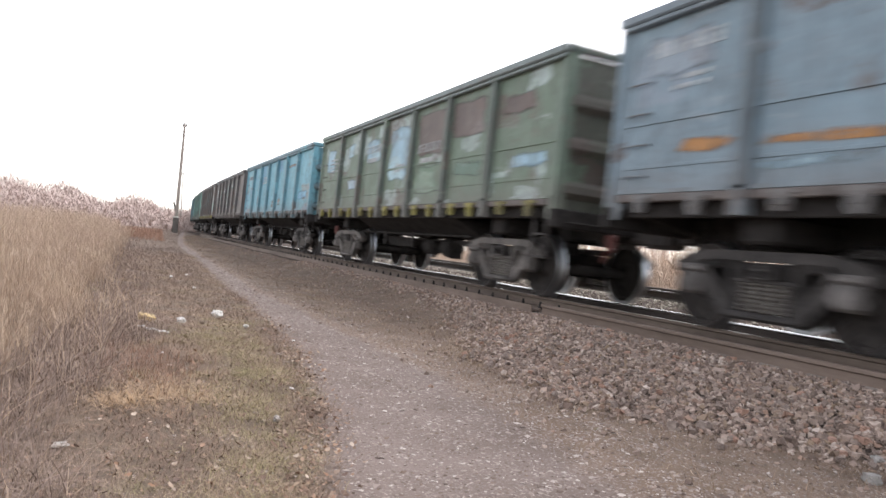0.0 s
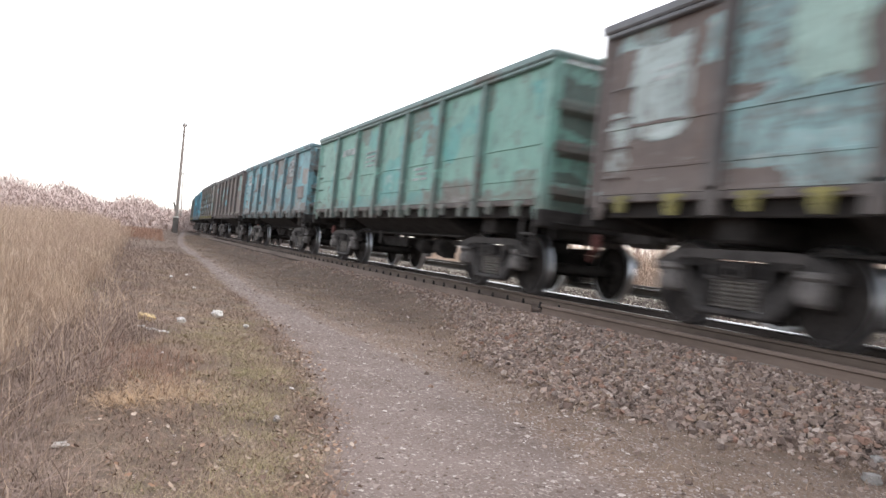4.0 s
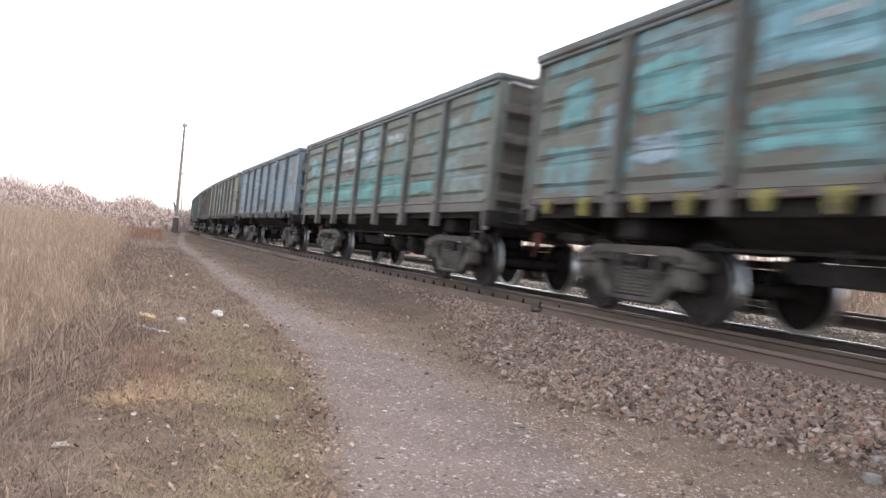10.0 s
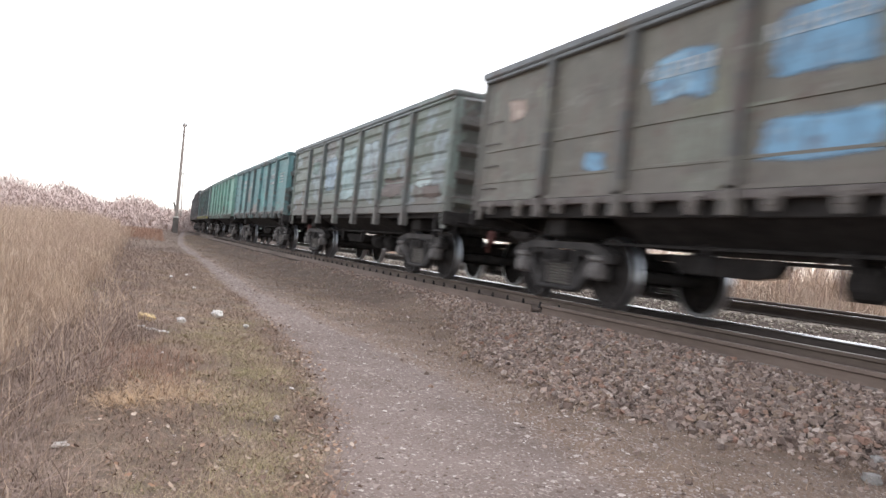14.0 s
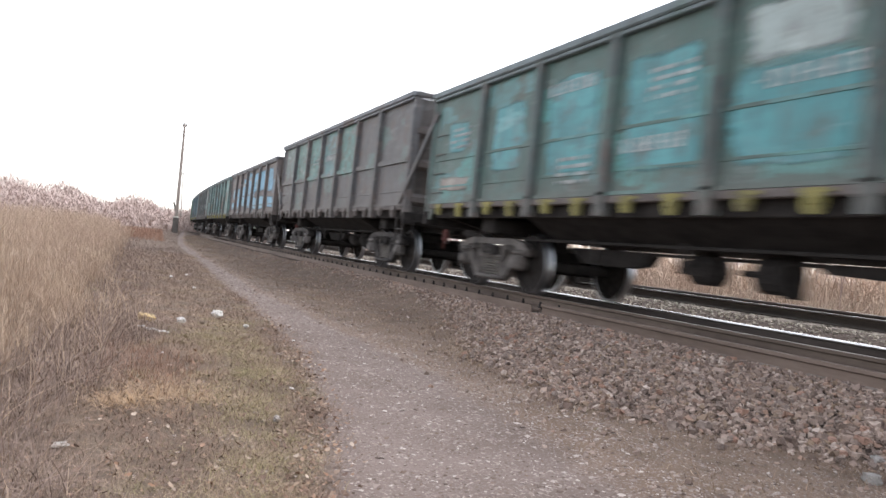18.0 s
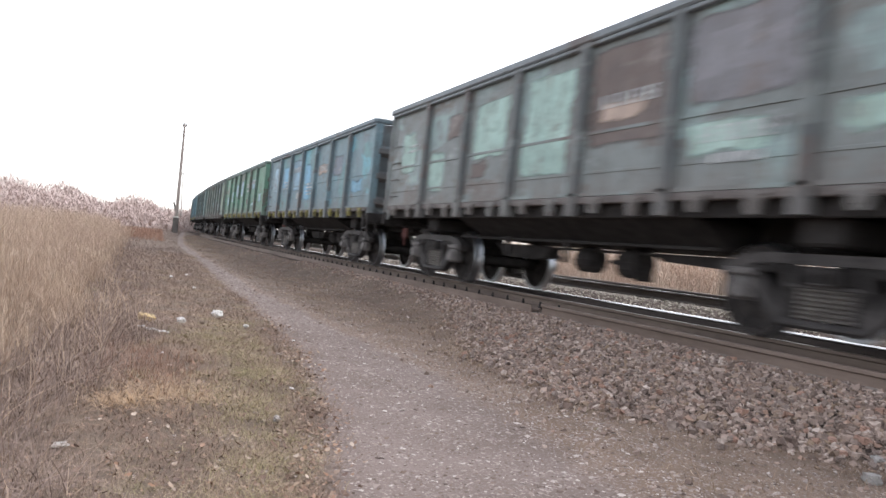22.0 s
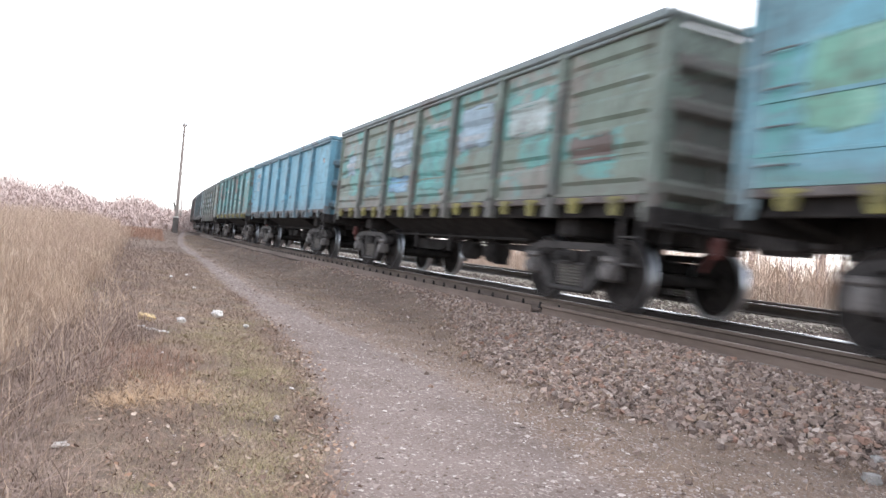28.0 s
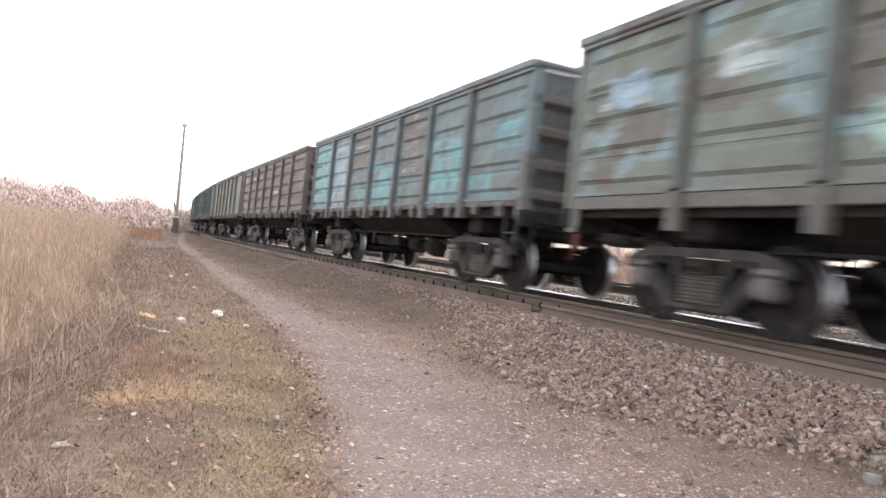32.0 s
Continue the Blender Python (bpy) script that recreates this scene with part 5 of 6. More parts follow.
def travelled(t):
    """Metres that the train has gone, as it slows a little."""
    return 13.91225 * t - 0.0204026 * t**2 + 0.000194286 * t**3


def wagon_pose(s):
    """A wagon whose middle is s metres along, standing with both bogies on the rails."""
    x0, y0, a0 = bend(s - 4.325)
    x1, y1, a1 = bend(s + 4.325)
    a = math.atan2(x1 - x0, y1 - y0)
    z = RAIL_Z - HALF_GAUGE * math.sin(radians(CANT))
    return Matrix.Translation(((x0 + x1) / 2, (y0 + y1) / 2, z)) @ Matrix.Rotation(-a, 4, "Z") @ Matrix.Rotation(radians(CANT), 4, "Y")


def build_train():
    for n in range(HIDE_TOTAL):
        kind = FLEET[n % len(FLEET)][5]
        if kind not in templates:
            templates[kind] = build_wagon(kind)
            wagon = templates[kind]
        else:
            wagon = copy_thing(templates[kind], Matrix())
        wagons.append(wagon)
    for n, wagon in enumerate(wagons):
        dress(wagon, n)


build_train()


# ---- stones, grass, weeds and woods ----
rng = np.random.default_rng(11)


def island_mat(name, tones, rough=0.9, spec=0.15, patch=None, mat2=None, bump=None):
    """Each piece takes its own tone; patch = (scale, colour, from, to) lets a second growth come in here and there."""
    m = Mat(name, rough, 0.0, spec)
    r = m.node("ShaderNodeNewGeometry").outputs["Random Per Island"]
    ramp = m.n.new("ShaderNodeValToRGB")
    m.l.new(r, ramp.inputs[0])
    while len(ramp.color_ramp.elements) < len(tones):
        ramp.color_ramp.elements.new(0.5)
    for k, c in enumerate(tones):
        ramp.color_ramp.elements[k].position = k / (len(tones) - 1)
        ramp.color_ramp.elements[k].color = (*c, 1)
    c = ramp.outputs[0]
    v = m.coords(world_space=True)
    if patch:
        scale, other, a, b = patch
        c = m.mix(m.math("MULTIPLY", m.step(m.noise(v, scale, 4), a, b), 0.8), c, other)
    if mat2:
        scale, other, a, b = mat2
        c = m.mix(m.math("MULTIPLY", m.step(m.noise(m.node("ShaderNodeVectorMath", i0=v, i1=(7.3, 2.1, 0.4)).outputs[0], scale, 4), a, b), 0.75), c, other)
    if bump:
        fine = m.noise(v, bump, 5, 0.7)
        c = m.mix(m.math("MULTIPLY", m.step(fine, 0.35, 0.7), 0.45), c, tuple(x * 0.6 for x in tones[0]))
        m.bump(fine, 0.5, 0.01)
    return m.done(c)


def ribbons(base, height, width, lean, droop=0.25, segs=3, angle=None):
    """Blades: tapered ribbons that rise from base and bend over. Returns vertices and quads."""
    n = len(base)
    a = rng.uniform(0, 2 * np.pi, n) if angle is None else angle
    side = np.stack([np.cos(a), np.sin(a), np.zeros(n)], 1)
    out = np.stack([np.cos(a + 1.5 + rng.normal(0, 0.4, n)), np.sin(a + 1.5 + rng.normal(0, 0.4, n)), np.zeros(n)], 1)
    rows = []
    for k in range(segs + 1):
        q = k / segs
        c = base + np.stack([np.zeros(n), np.zeros(n), height * q * (1 - droop * q * lean)], 1) + out * (height * lean * q ** 1.7)[:, None]
        w = (width * (1 - 0.85 * q))[:, None] * 0.5
        rows += [c - side * w, c + side * w]
    v = np.stack(rows, 1).reshape(-1, 3)
    k = 2 * (segs + 1)
    f = np.concatenate([np.arange(n)[:, None] * k + np.array([2 * i, 2 * i + 1, 2 * i + 3, 2 * i + 2]) for i in range(segs)])
    return v, f


def join(*pieces):
    vs, fs, n = [], [], 0
    for v, f in pieces:
        vs.append(v)
        fs.append(f + n)
        n += len(v)
    return np.concatenate(vs), np.concatenate(fs)


BOX_V = np.array([(x, y, z) for z in (-0.8, 0.8) for y in (-0.8, 0.8) for x in (-0.8, 0.8)])
BOX_F = np.array([(0, 2, 3), (0, 3, 1), (4, 5, 7), (4, 7, 6), (0, 1, 5), (0, 5, 4), (2, 6, 7), (2, 7, 3), (0, 4, 6), (0, 6, 2), (1, 3, 7), (1, 7, 5)])
OCT_V = np.array([(1, 0, 0), (0, 1, 0), (-1, 0, 0), (0, -1, 0), (0, 0, 1), (0, 0, -1)], float)
OCT_F = np.array([(0, 1, 4), (1, 2, 4), (2, 3, 4), (3, 0, 4), (1, 0, 5), (2, 1, 5), (3, 2, 5), (0, 3, 5)])


def rocks(place, size, flat=0.7, tilt=0.35, small=False):
    """Broken stones: skewed, faceted lumps."""
    shape, sides = (OCT_V, OCT_F) if small else (BOX_V, BOX_F)
    n, k = len(place), len(shape)
    v = shape[None] * rng.uniform(0.40, 1.30, (n, k, 3)) * (size[:, None] * rng.uniform(0.6, 1.25, (n, 3)) * np.array([1, 1, flat]))[:, None, :]
    a = rng.uniform(0, 2 * np.pi, n)
    tip, roll = rng.normal(0, tilt, n), rng.normal(0, tilt, n)
    x, y, z = v[..., 0], v[..., 1], v[..., 2]
    x, z = x * np.cos(tip)[:, None] - z * np.sin(tip)[:, None], x * np.sin(tip)[:, None] + z * np.cos(tip)[:, None]
    y, z = y * np.cos(roll)[:, None] - z * np.sin(roll)[:, None], y * np.sin(roll)[:, None] + z * np.cos(roll)[:, None]
    x, y = x * np.cos(a)[:, None] - y * np.sin(a)[:, None], x * np.sin(a)[:, None] + y * np.cos(a)[:, None]
    v = np.stack([x, y, z], -1) + place[:, None, :]
    return v.reshape(-1, 3), (np.arange(n)[:, None, None] * k + sides[None]).reshape(-1, 3)


def on_ground(x, y, lift=0.0):
    return np.stack([x, y, ground_z(x, y) + lift], 1)


STONE_TONES = [(0.154, 0.114, 0.097), (0.370, 0.284, 0.240), (0.503, 0.399, 0.344), (0.249, 0.180, 0.149), (0.626, 0.525, 0.464), (0.399, 0.263, 0.198), (0.298, 0.227, 0.196), (0.179, 0.130, 0.110), (0.430, 0.330, 0.285), (0.331, 0.240, 0.168), (0.215, 0.162, 0.140)]
BALLAST = island_mat("crushed_stone", STONE_TONES, 0.85, 0.3, bump=34.0)
PALE_BALLAST = island_mat("pale_crushed_stone", [(0.30, 0.265, 0.225), (0.48, 0.43, 0.36), (0.38, 0.34, 0.29), (0.58, 0.53, 0.46), (0.22, 0.19, 0.165)], 0.85, 0.3, bump=34.0)
PEBBLE = island_mat("path_pebble", [(0.19, 0.148, 0.127), (0.36, 0.305, 0.278), (0.24, 0.188, 0.165), (0.58, 0.52, 0.485), (0.21, 0.15, 0.124), (0.12, 0.09, 0.078), (0.31, 0.25, 0.222), (0.40, 0.345, 0.315)], 0.85, 0.25)

# the near shoulder of the bed
ballast = tagged(new("ballast"), "loose crushed stone of the track bed", "ballast", kind="structure")
n = 64000
y = np.where(rng.random(n) < 0.85, 1.2 + 21 * rng.random(n) ** 1.45, 1.4 - 10 * rng.random(n) ** 2.2)
u = rng.uniform(1.28, 3.9, n)
keep = (rng.random(n) < 1.3 - 0.05 * np.maximum(y - 7, 0)) & (u < bed_edge(y) - 0.05 + rng.normal(0, 0.09, n))
x, y = TRACK_X - u[keep], y[keep]
size = rng.uniform(0.013, 0.032, len(x)) * (1 + 0.45 * (rng.random(len(x)) > 0.88))
v, f = rocks(on_ground(x, y, 0.004), size, 0.62, 0.9)
tagged(part("crushed_stone", mass("crushed_stone", v, f, BALLAST, True), ballast), kind="stuff")
y = 1.6 + 38 * rng.random(9000) ** 1.7
u = 1.6 + 2.9 * rng.random(9000)
x = TRACK_X - u + np.where(y > BEND_Y, (y - BEND_Y) ** 2 / (2 * BEND_R), 0)
sel = (rng.random(9000) < np.exp(-(u - 1.9) * 0.9)) & (x > path_centre(y))
v, f = rocks(on_ground(x[sel], y[sel], 0.0), rng.uniform(0.008, 0.028, sel.sum()), 0.6, 0.5)
tagged(part("stray_stone", mass("stray_stone", v, f, BALLAST, True), ballast), kind="stuff")
STONE_SET = []
STONE_MAT = plain("large_ballast_stone", (0.16, 0.122, 0.106), (0.37, 0.30, 0.265), 9.0, 0.85, 0.0, 0.3, 0.6, vary=60.0)
STONE_RED = plain("reddish_ballast_stone", (0.27, 0.16, 0.12), (0.45, 0.29, 0.225), 9.0, 0.85, 0.0, 0.3, 0.6, vary=60.0)
for k in range(12):
    v, f = rocks(np.zeros((1, 3)), np.array([1.0]), 0.6, 0.5)
    STONE_SET.append(mass("stone", v, f, STONE_RED if k % 4 == 0 else STONE_MAT, True))
for k in range(300):
    y = rng.uniform(1.9, 7.5)
    u = rng.uniform(1.35, float(bed_edge(y)) + 0.08)
    x = TRACK_X - u
    part("stone", STONE_SET[k % 12], ballast, at=Matrix.Translation((x, y, float(ground_z(x, y)) + 0.018)) @ Matrix.Rotation(rng.uniform(0, 6.28), 4, "Z")
         @ Matrix.Diagonal((*(rng.uniform(0.024, 0.040) * rng.uniform(0.8, 1.2, 3)), 1)))

# stone between the rails and between the tracks
n = 36000
y, u = rng.uniform(-9, 34, n) ** 1.0, rng.uniform(-9.2, 0.62, n)
dens = rng.random(n) < 1.25 - y / 45
x, y, u = TRACK_X - u[dens], y[dens], u[dens]
x = x + np.where(y > BEND_Y, (y - BEND_Y) ** 2 / (2 * BEND_R), 0)
v, f = rocks(on_ground(x, y, 0.006), rng.uniform(0.024, 0.046, len(x)), small=True)
tagged(part("pale_stone", mass("pale_stone", v, f, PALE_BALLAST, True), ballast, "pale crushed stone between the rails"), kind="stuff")

# pebbles trodden into the path
n = 64000
y = np.where(rng.random(n) < 0.84, 2.2 + 24 * rng.random(n) ** 1.5, 2.4 - 11 * rng.random(n) ** 2.2)
x = path_left(y) + path_width(y) * rng.normal(0.60, 0.46, n)
ok = left_of(x, y) > 2.4
v, f = rocks(on_ground(x[ok], y[ok], -0.001), rng.uniform(0.005, 0.0175, ok.sum()) * (1 + 0.8 * (rng.random(ok.sum()) > 0.93)), 0.34, 0.15, True)
tagged(new("pebbles", mass("pebbles", v, f, PEBBLE, True)), "small pale pebbles trodden into the footpath", "gravel", kind="stuff")

n = 19000
y = np.where(rng.random(n) < 0.84, 2.2 + 22 * rng.random(n) ** 1.6, 2.4 - 11 * rng.random(n) ** 2.2)
a, b = path_left(y) + path_width(y) * 0.85, TRACK_X - bed_edge(y)
x = a + rng.random(n) * np.maximum(b - a, 0.1)
v, f = rocks(on_ground(x, y, -0.001), rng.uniform(0.004, 0.014, n) * (1 + 0.9 * (rng.random(n) > 0.94)), 0.45, 0.3, True)
tagged(new("bank_pebbles", mass("bank_pebbles", v, f, PEBBLE, True)), "small stones scattered on the bare bank", "gravel", kind="stuff")


def weed_edge(y):
    """Where the tall weeds end towards the path."""
    return np.interp(y, (0, 3.7, 6.0, 11.4, 20, 50, 130), (-0.75, -0.50, -0.30, -0.02, 0.12, 0.95, 4)) + 0.14 * np.sin(y * 1.1) + 0.09 * np.sin(y * 2.7 + 1) + 0.05 * np.sin(y * 7.1)


STRAW = [(0.24, 0.176, 0.13), (0.39, 0.292, 0.212), (0.29, 0.21, 0.155), (0.52, 0.41, 0.305), (0.19, 0.134, 0.102), (0.43, 0.305, 0.222)]
DRY_GRASS = island_mat("dry_grass", STRAW, 0.85, 0.15, patch=(2.6, (0.25, 0.24, 0.125), 0.56, 0.66), mat2=(1.7, (0.225, 0.158, 0.128), 0.46, 0.58))
TALL_WEED = island_mat("tall_dry_weed", [(0.32, 0.228, 0.165), (0.50, 0.375, 0.278), (0.38, 0.275, 0.207), (0.62, 0.485, 0.365), (0.26, 0.18, 0.135), (0.54, 0.405, 0.305)], 0.85, 0.15, patch=(0.55, (0.30, 0.215, 0.165), 0.45, 0.7))
SEED_HEAD = island_mat("seed_head", [(0.40, 0.305, 0.225), (0.60, 0.475, 0.365), (0.48, 0.37, 0.28), (0.68, 0.55, 0.43), (0.34, 0.25, 0.19)], 0.85, 0.12, patch=(0.5, (0.46, 0.345, 0.27), 0.42, 0.65))
FAR_WEED = island_mat("pale_feathery_weed", [(0.42, 0.315, 0.25), (0.62, 0.49, 0.40), (0.50, 0.385, 0.31), (0.70, 0.575, 0.475), (0.36, 0.265, 0.215)], 0.85, 0.12, patch=(0.25, (0.48, 0.34, 0.29), 0.42, 0.65))
BROWN_WEED = island_mat("brown_dead_stalk", [(0.20, 0.15, 0.13), (0.30, 0.23, 0.20), (0.24, 0.178, 0.155), (0.37, 0.29, 0.245)], 0.9, 0.12)

# short grass of the verge, in tufts
n = 4200
ty = np.where(rng.random(n) < 0.79, 1.8 + 26 * rng.random(n) ** 1.6, rng.uniform(-9, 2.0, n))
tx = weed_edge(ty) - 0.5 + rng.random(n) ** 0.8 * (path_left(ty) - weed_edge(ty) + 0.56)
each = 34
bx = np.repeat(tx, each) + rng.normal(0, 0.075, n * each)
by = np.repeat(ty, each) + rng.normal(0, 0.075, n * each)
th = np.repeat(rng.uniform(0.035, 0.11, n), each) * rng.uniform(0.4, 1.3, n * each) * np.interp(by, (2, 6), (0.62, 1.0))
v, f = ribbons(on_ground(bx, by, -0.005), th, rng.uniform(0.0022, 0.0048, n * each), rng.uniform(0.5, 1.9, n * each), 0.38, 2)
tagged(new("verge_grass", mass("verge_grass", v, f, DRY_GRASS)), "short dry grass with green patches along the path", "grass", kind="stuff")

# green tufts still growing in the dry verge
GREEN_GRASS = island_mat("green_grass", [(0.26, 0.225, 0.12), (0.40, 0.335, 0.19), (0.32, 0.265, 0.15), (0.48, 0.395, 0.25), (0.20, 0.185, 0.09)], 0.8, 0.2)
spots = [(0.98, 7.0, 0.26, 0.6, 105), (1.12, 5.8, 0.16, 0.4, 80), (0.82, 4.9, 0.20, 0.35, 50), (0.62, 3.1, 0.25, 0.35, 40), (1.3, 8.3, 0.2, 0.5, 40), (0.75, 4.2, 0.16, 0.3, 34), (0.85, 3.7, 0.08, 0.25, 14)]
tx = np.concatenate([rng.normal(a, sa, k) for a, b, sa, sb, k in spots])
ty = np.concatenate([rng.normal(b, sb, k) for a, b, sa, sb, k in spots])
ok = tx < path_left(ty) - 0.04
tx, ty = tx[ok], ty[ok]
n, each = len(tx), 40
bx = np.repeat(tx, each) + rng.normal(0, 0.07, n * each)
by = np.repeat(ty, each) + rng.normal(0, 0.07, n * each)
v, f = ribbons(on_ground(bx, by, -0.004), rng.uniform(0.02, 0.08, n * each), rng.uniform(0.002, 0.0045, n * each), rng.uniform(0.5, 1.8, n * each), 0.4, 2)
tagged(new("green_grass", mass("green_grass", v, f, GREEN_GRASS)), "olive green grass tufts among the dry straw", "grass", kind="stuff")

# matted litter of fallen blades
n = 26000
y = np.where(rng.random(n) < 0.81, 1.8 + 24 * rng.random(n) ** 1.6, rng.uniform(-9, 2.0, n))
x = weed_edge(y) - 0.7 + rng.random(n) * (path_left(y) - weed_edge(y) + 0.74)
v, f = ribbons(on_ground(x, y, 0.006), rng.uniform(0.03, 0.11, n) * np.interp(y, (2, 6), (0.6, 1.1)), rng.uniform(0.0025, 0.005, n) * np.interp(y, (2, 6), (0.7, 1.1)), rng.uniform(1.4, 3.2, n), 0.36, 2)
tagged(new("fallen_straw", mass("fallen_straw", v, f, DRY_GRASS)), "matted fallen straw on the verge", "straw", kind="stuff")

# a flattened patch of orange straw
ORANGE_STRAW = island_mat("orange_straw", [(0.44, 0.30, 0.19), (0.58, 0.43, 0.29), (0.35, 0.23, 0.145), (0.50, 0.345, 0.215)], 0.85, 0.15)
n = 900
x, y = np.concatenate([rng.normal(0.10, 0.09, 350), rng.normal(0.34, 0.22, 550)]), np.concatenate([rng.normal(4.42, 0.10, 350), rng.normal(4.72, 0.25, 550)])
v, f = ribbons(on_ground(x, y, 0.006), rng.uniform(0.04, 0.14, n), rng.uniform(0.0025, 0.005, n), rng.uniform(0.9, 2.6, n), 0.36, 2)
tagged(new("orange_straw", mass("orange_straw", v, f, ORANGE_STRAW)), "flattened patch of orange straw in the verge", "straw", kind="stuff")

# thin dead grass on the slope between path and track, in tufts
n = 2000
ty = 2.4 + 58 * rng.random(n) ** 1.6
u = np.maximum(rng.uniform(1.7, 4.4, n), bed_edge(ty) + rng.normal(0.05, 0.12, n))
tx = TRACK_X - u + np.where(ty > BEND_Y, (ty - BEND_Y) ** 2 / (2 * BEND_R), 0)
ok = (tx > path_left(ty) + path_width(ty) * (0.95 + 0.25 * rng.random(n))) & (rng.random(n) < smooth(3, 12, ty) + 0.22)
tx, ty = np.repeat(tx[ok], 22), np.repeat(ty[ok], 22)
n = len(tx)
x, y = tx + rng.normal(0, 0.12, n), ty + rng.normal(0, 0.16, n)
v, f = ribbons(on_ground(x, y, -0.004), rng.uniform(0.02, 0.09, n), rng.uniform(0.003, 0.006, n) * (1 + y / 30), rng.uniform(0.4, 1.6, n), 0.4, 2)
tagged(new("slope_grass", mass("slope_grass", v, f, DRY_GRASS)), "thin dead grass on the bank below the track", "grass", kind="stuff")

# dark dead growth between the weeds and the path
DEAD = island_mat("dead_growth", [(0.165, 0.126, 0.112), (0.245, 0.19, 0.168), (0.20, 0.15, 0.132), (0.30, 0.236, 0.208)], 0.9, 0.12)
n = 9000
y = 6.5 + 26 * rng.random(n) ** 1.3
x = weed_edge(y) - 0.3 + rng.random(n) * (path_left(y) - weed_edge(y) + 0.1)
ok = ~((np.abs(x - 0.95) < 0.55) & (y < 9.2))
v, f = ribbons(on_ground(x[ok], y[ok], -0.005), rng.uniform(0.03, 0.15, ok.sum()), rng.uniform(0.003, 0.006, ok.sum()) * (1 + y[ok] / 25), rng.uniform(0.3, 1.4, ok.sum()), 0.4, 3)
tagged(new("dead_growth", mass("dead_growth", v, f, DEAD)), "low dark brown dead growth beside the path", "weeds", kind="stuff")
RED_WEED = island_mat("reddish_weed", [(0.30, 0.17, 0.12), (0.42, 0.26, 0.19), (0.24, 0.14, 0.105)], 0.9, 0.12)
n = 2200
y = rng.uniform(40, 66, n)
x = rng.uniform(-2.0, 0.5, n) + 0.045 * y
v, f = ribbons(on_ground(x, y, -0.02), rng.uniform(0.2, 0.5, n), rng.uniform(0.012, 0.025, n), rng.uniform(0.2, 0.8, n), 0.4, 3)
tagged(new("reddish_weeds", mass("reddish_weeds", v, f, RED_WEED)), "reddish dead weeds by the far end of the path", "weeds", kind="stuff")

n = 1300
x, y = rng.normal(0.22, 0.24, n), rng.normal(5.5, 0.45, n)
v, f = ribbons(on_ground(x, y, -0.005), rng.uniform(0.04, 0.2, n), rng.uniform(0.002, 0.0045, n), rng.uniform(0.2, 1.2, n), 0.4, 2)
tagged(new("russet_grass", mass("russet_grass", v, f, RED_WEED)), "russet dead grass tufts in the verge", "grass", kind="stuff")


# tall weeds
def taper(x, y):
    """The stand thins and sinks towards its edge by the path."""
    return np.where(x < TRACK_X, 0.26 + 0.74 * smooth(-0.25, 1.3 + 0.03 * y, weed_edge(y) - x), 1.0)


def weed_patch(n, y, x, low, high, wide, lean, plume, apart=False):
    base = on_ground(x, y, -0.02)
    h = rng.uniform(low, high, n) * np.interp(y, (2, 5, 9, 16), (0.45, 0.62, 0.85, 1.0)) * taper(x, y) * (0.8 + 0.28 * np.sin(x * 1.3 + y * 0.7) * np.sin(y * 0.45))
    a = rng.uniform(0, 2 * np.pi, n)
    wide = wide * np.interp(y, (3, 7, 16, 40, 90), (0.62, 0.8, 1.0, 1.4, 2.2))
    stalk = ribbons(base, h, wide * rng.uniform(0.7, 1.3, n), np.abs(rng.normal(0, lean, n)) + 0.02, 0.3, 3, a)
    pieces = [stalk]
    tips = stalk[0].reshape(n, 8, 3)
    for k in range(plume):
        q = rng.uniform(0.62 if apart else 0.45, 1.0, n)[:, None]
        at = tips[:, 2] * (1 - q) + tips[:, 6] * q
        pieces.append(ribbons(at, rng.uniform(0.05, 0.17, n), wide * 0.9, rng.uniform(0.1, 0.9, n), 0.3, 2))
    return join(*pieces) if not apart else (join(pieces[0]), join(*pieces[1:]))


n = 19500
y = np.where(rng.random(n) < 0.87, 3.6 + 50 * rng.random(n) ** 1.35, rng.uniform(-9, 2.5, n))
x = weed_edge(y) - np.abs(rng.normal(0, 1, n)) * (0.35 + 0.10 * np.abs(y)) - np.where(y > 2.6, 0.12, 1.3)
(v, f), (hv, hf) = weed_patch(n, y, x, 0.60, 1.50, 0.0048, 0.15, 5, True)
stand = tagged(new("tall_weeds", mass("tall_weeds", v, f, TALL_WEED)), "stand of tall pale dry weeds and grass", "weeds", kind="stuff")
tagged(part("seed_heads", mass("seed_heads", hv, hf, SEED_HEAD), stand, "pale feathery seed heads"), kind="stuff")
n = 6200
y = np.where(rng.random(n) < 0.84, 2.3 + 40 * rng.random(n) ** 1.5, rng.uniform(-9, 0.5, n))
x = weed_edge(y) + np.where(y > 2, 0.55, -0.3) - np.abs(rng.normal(0, 1, n)) * (0.42 + 0.05 * y)
v, f = weed_patch(n, y, x, 0.16, 0.55, 0.0040, 0.6, 3)
tagged(new("low_weeds", mass("low_weeds", v, f, BROWN_WEED)), "low brown dead weeds at the edge of the stand", "weeds", kind="stuff")
GREY_WEED = island_mat("grey_dead_stalk", [(0.18, 0.132, 0.112), (0.30, 0.23, 0.196), (0.23, 0.168, 0.142), (0.40, 0.315, 0.27), (0.135, 0.096, 0.08)], 0.9, 0.12)
n = 5200
y = 2.2 + 5.8 * rng.random(n) ** 1.1
x = weed_edge(y) + 0.42 - np.abs(rng.normal(0, 1, n)) * 0.48
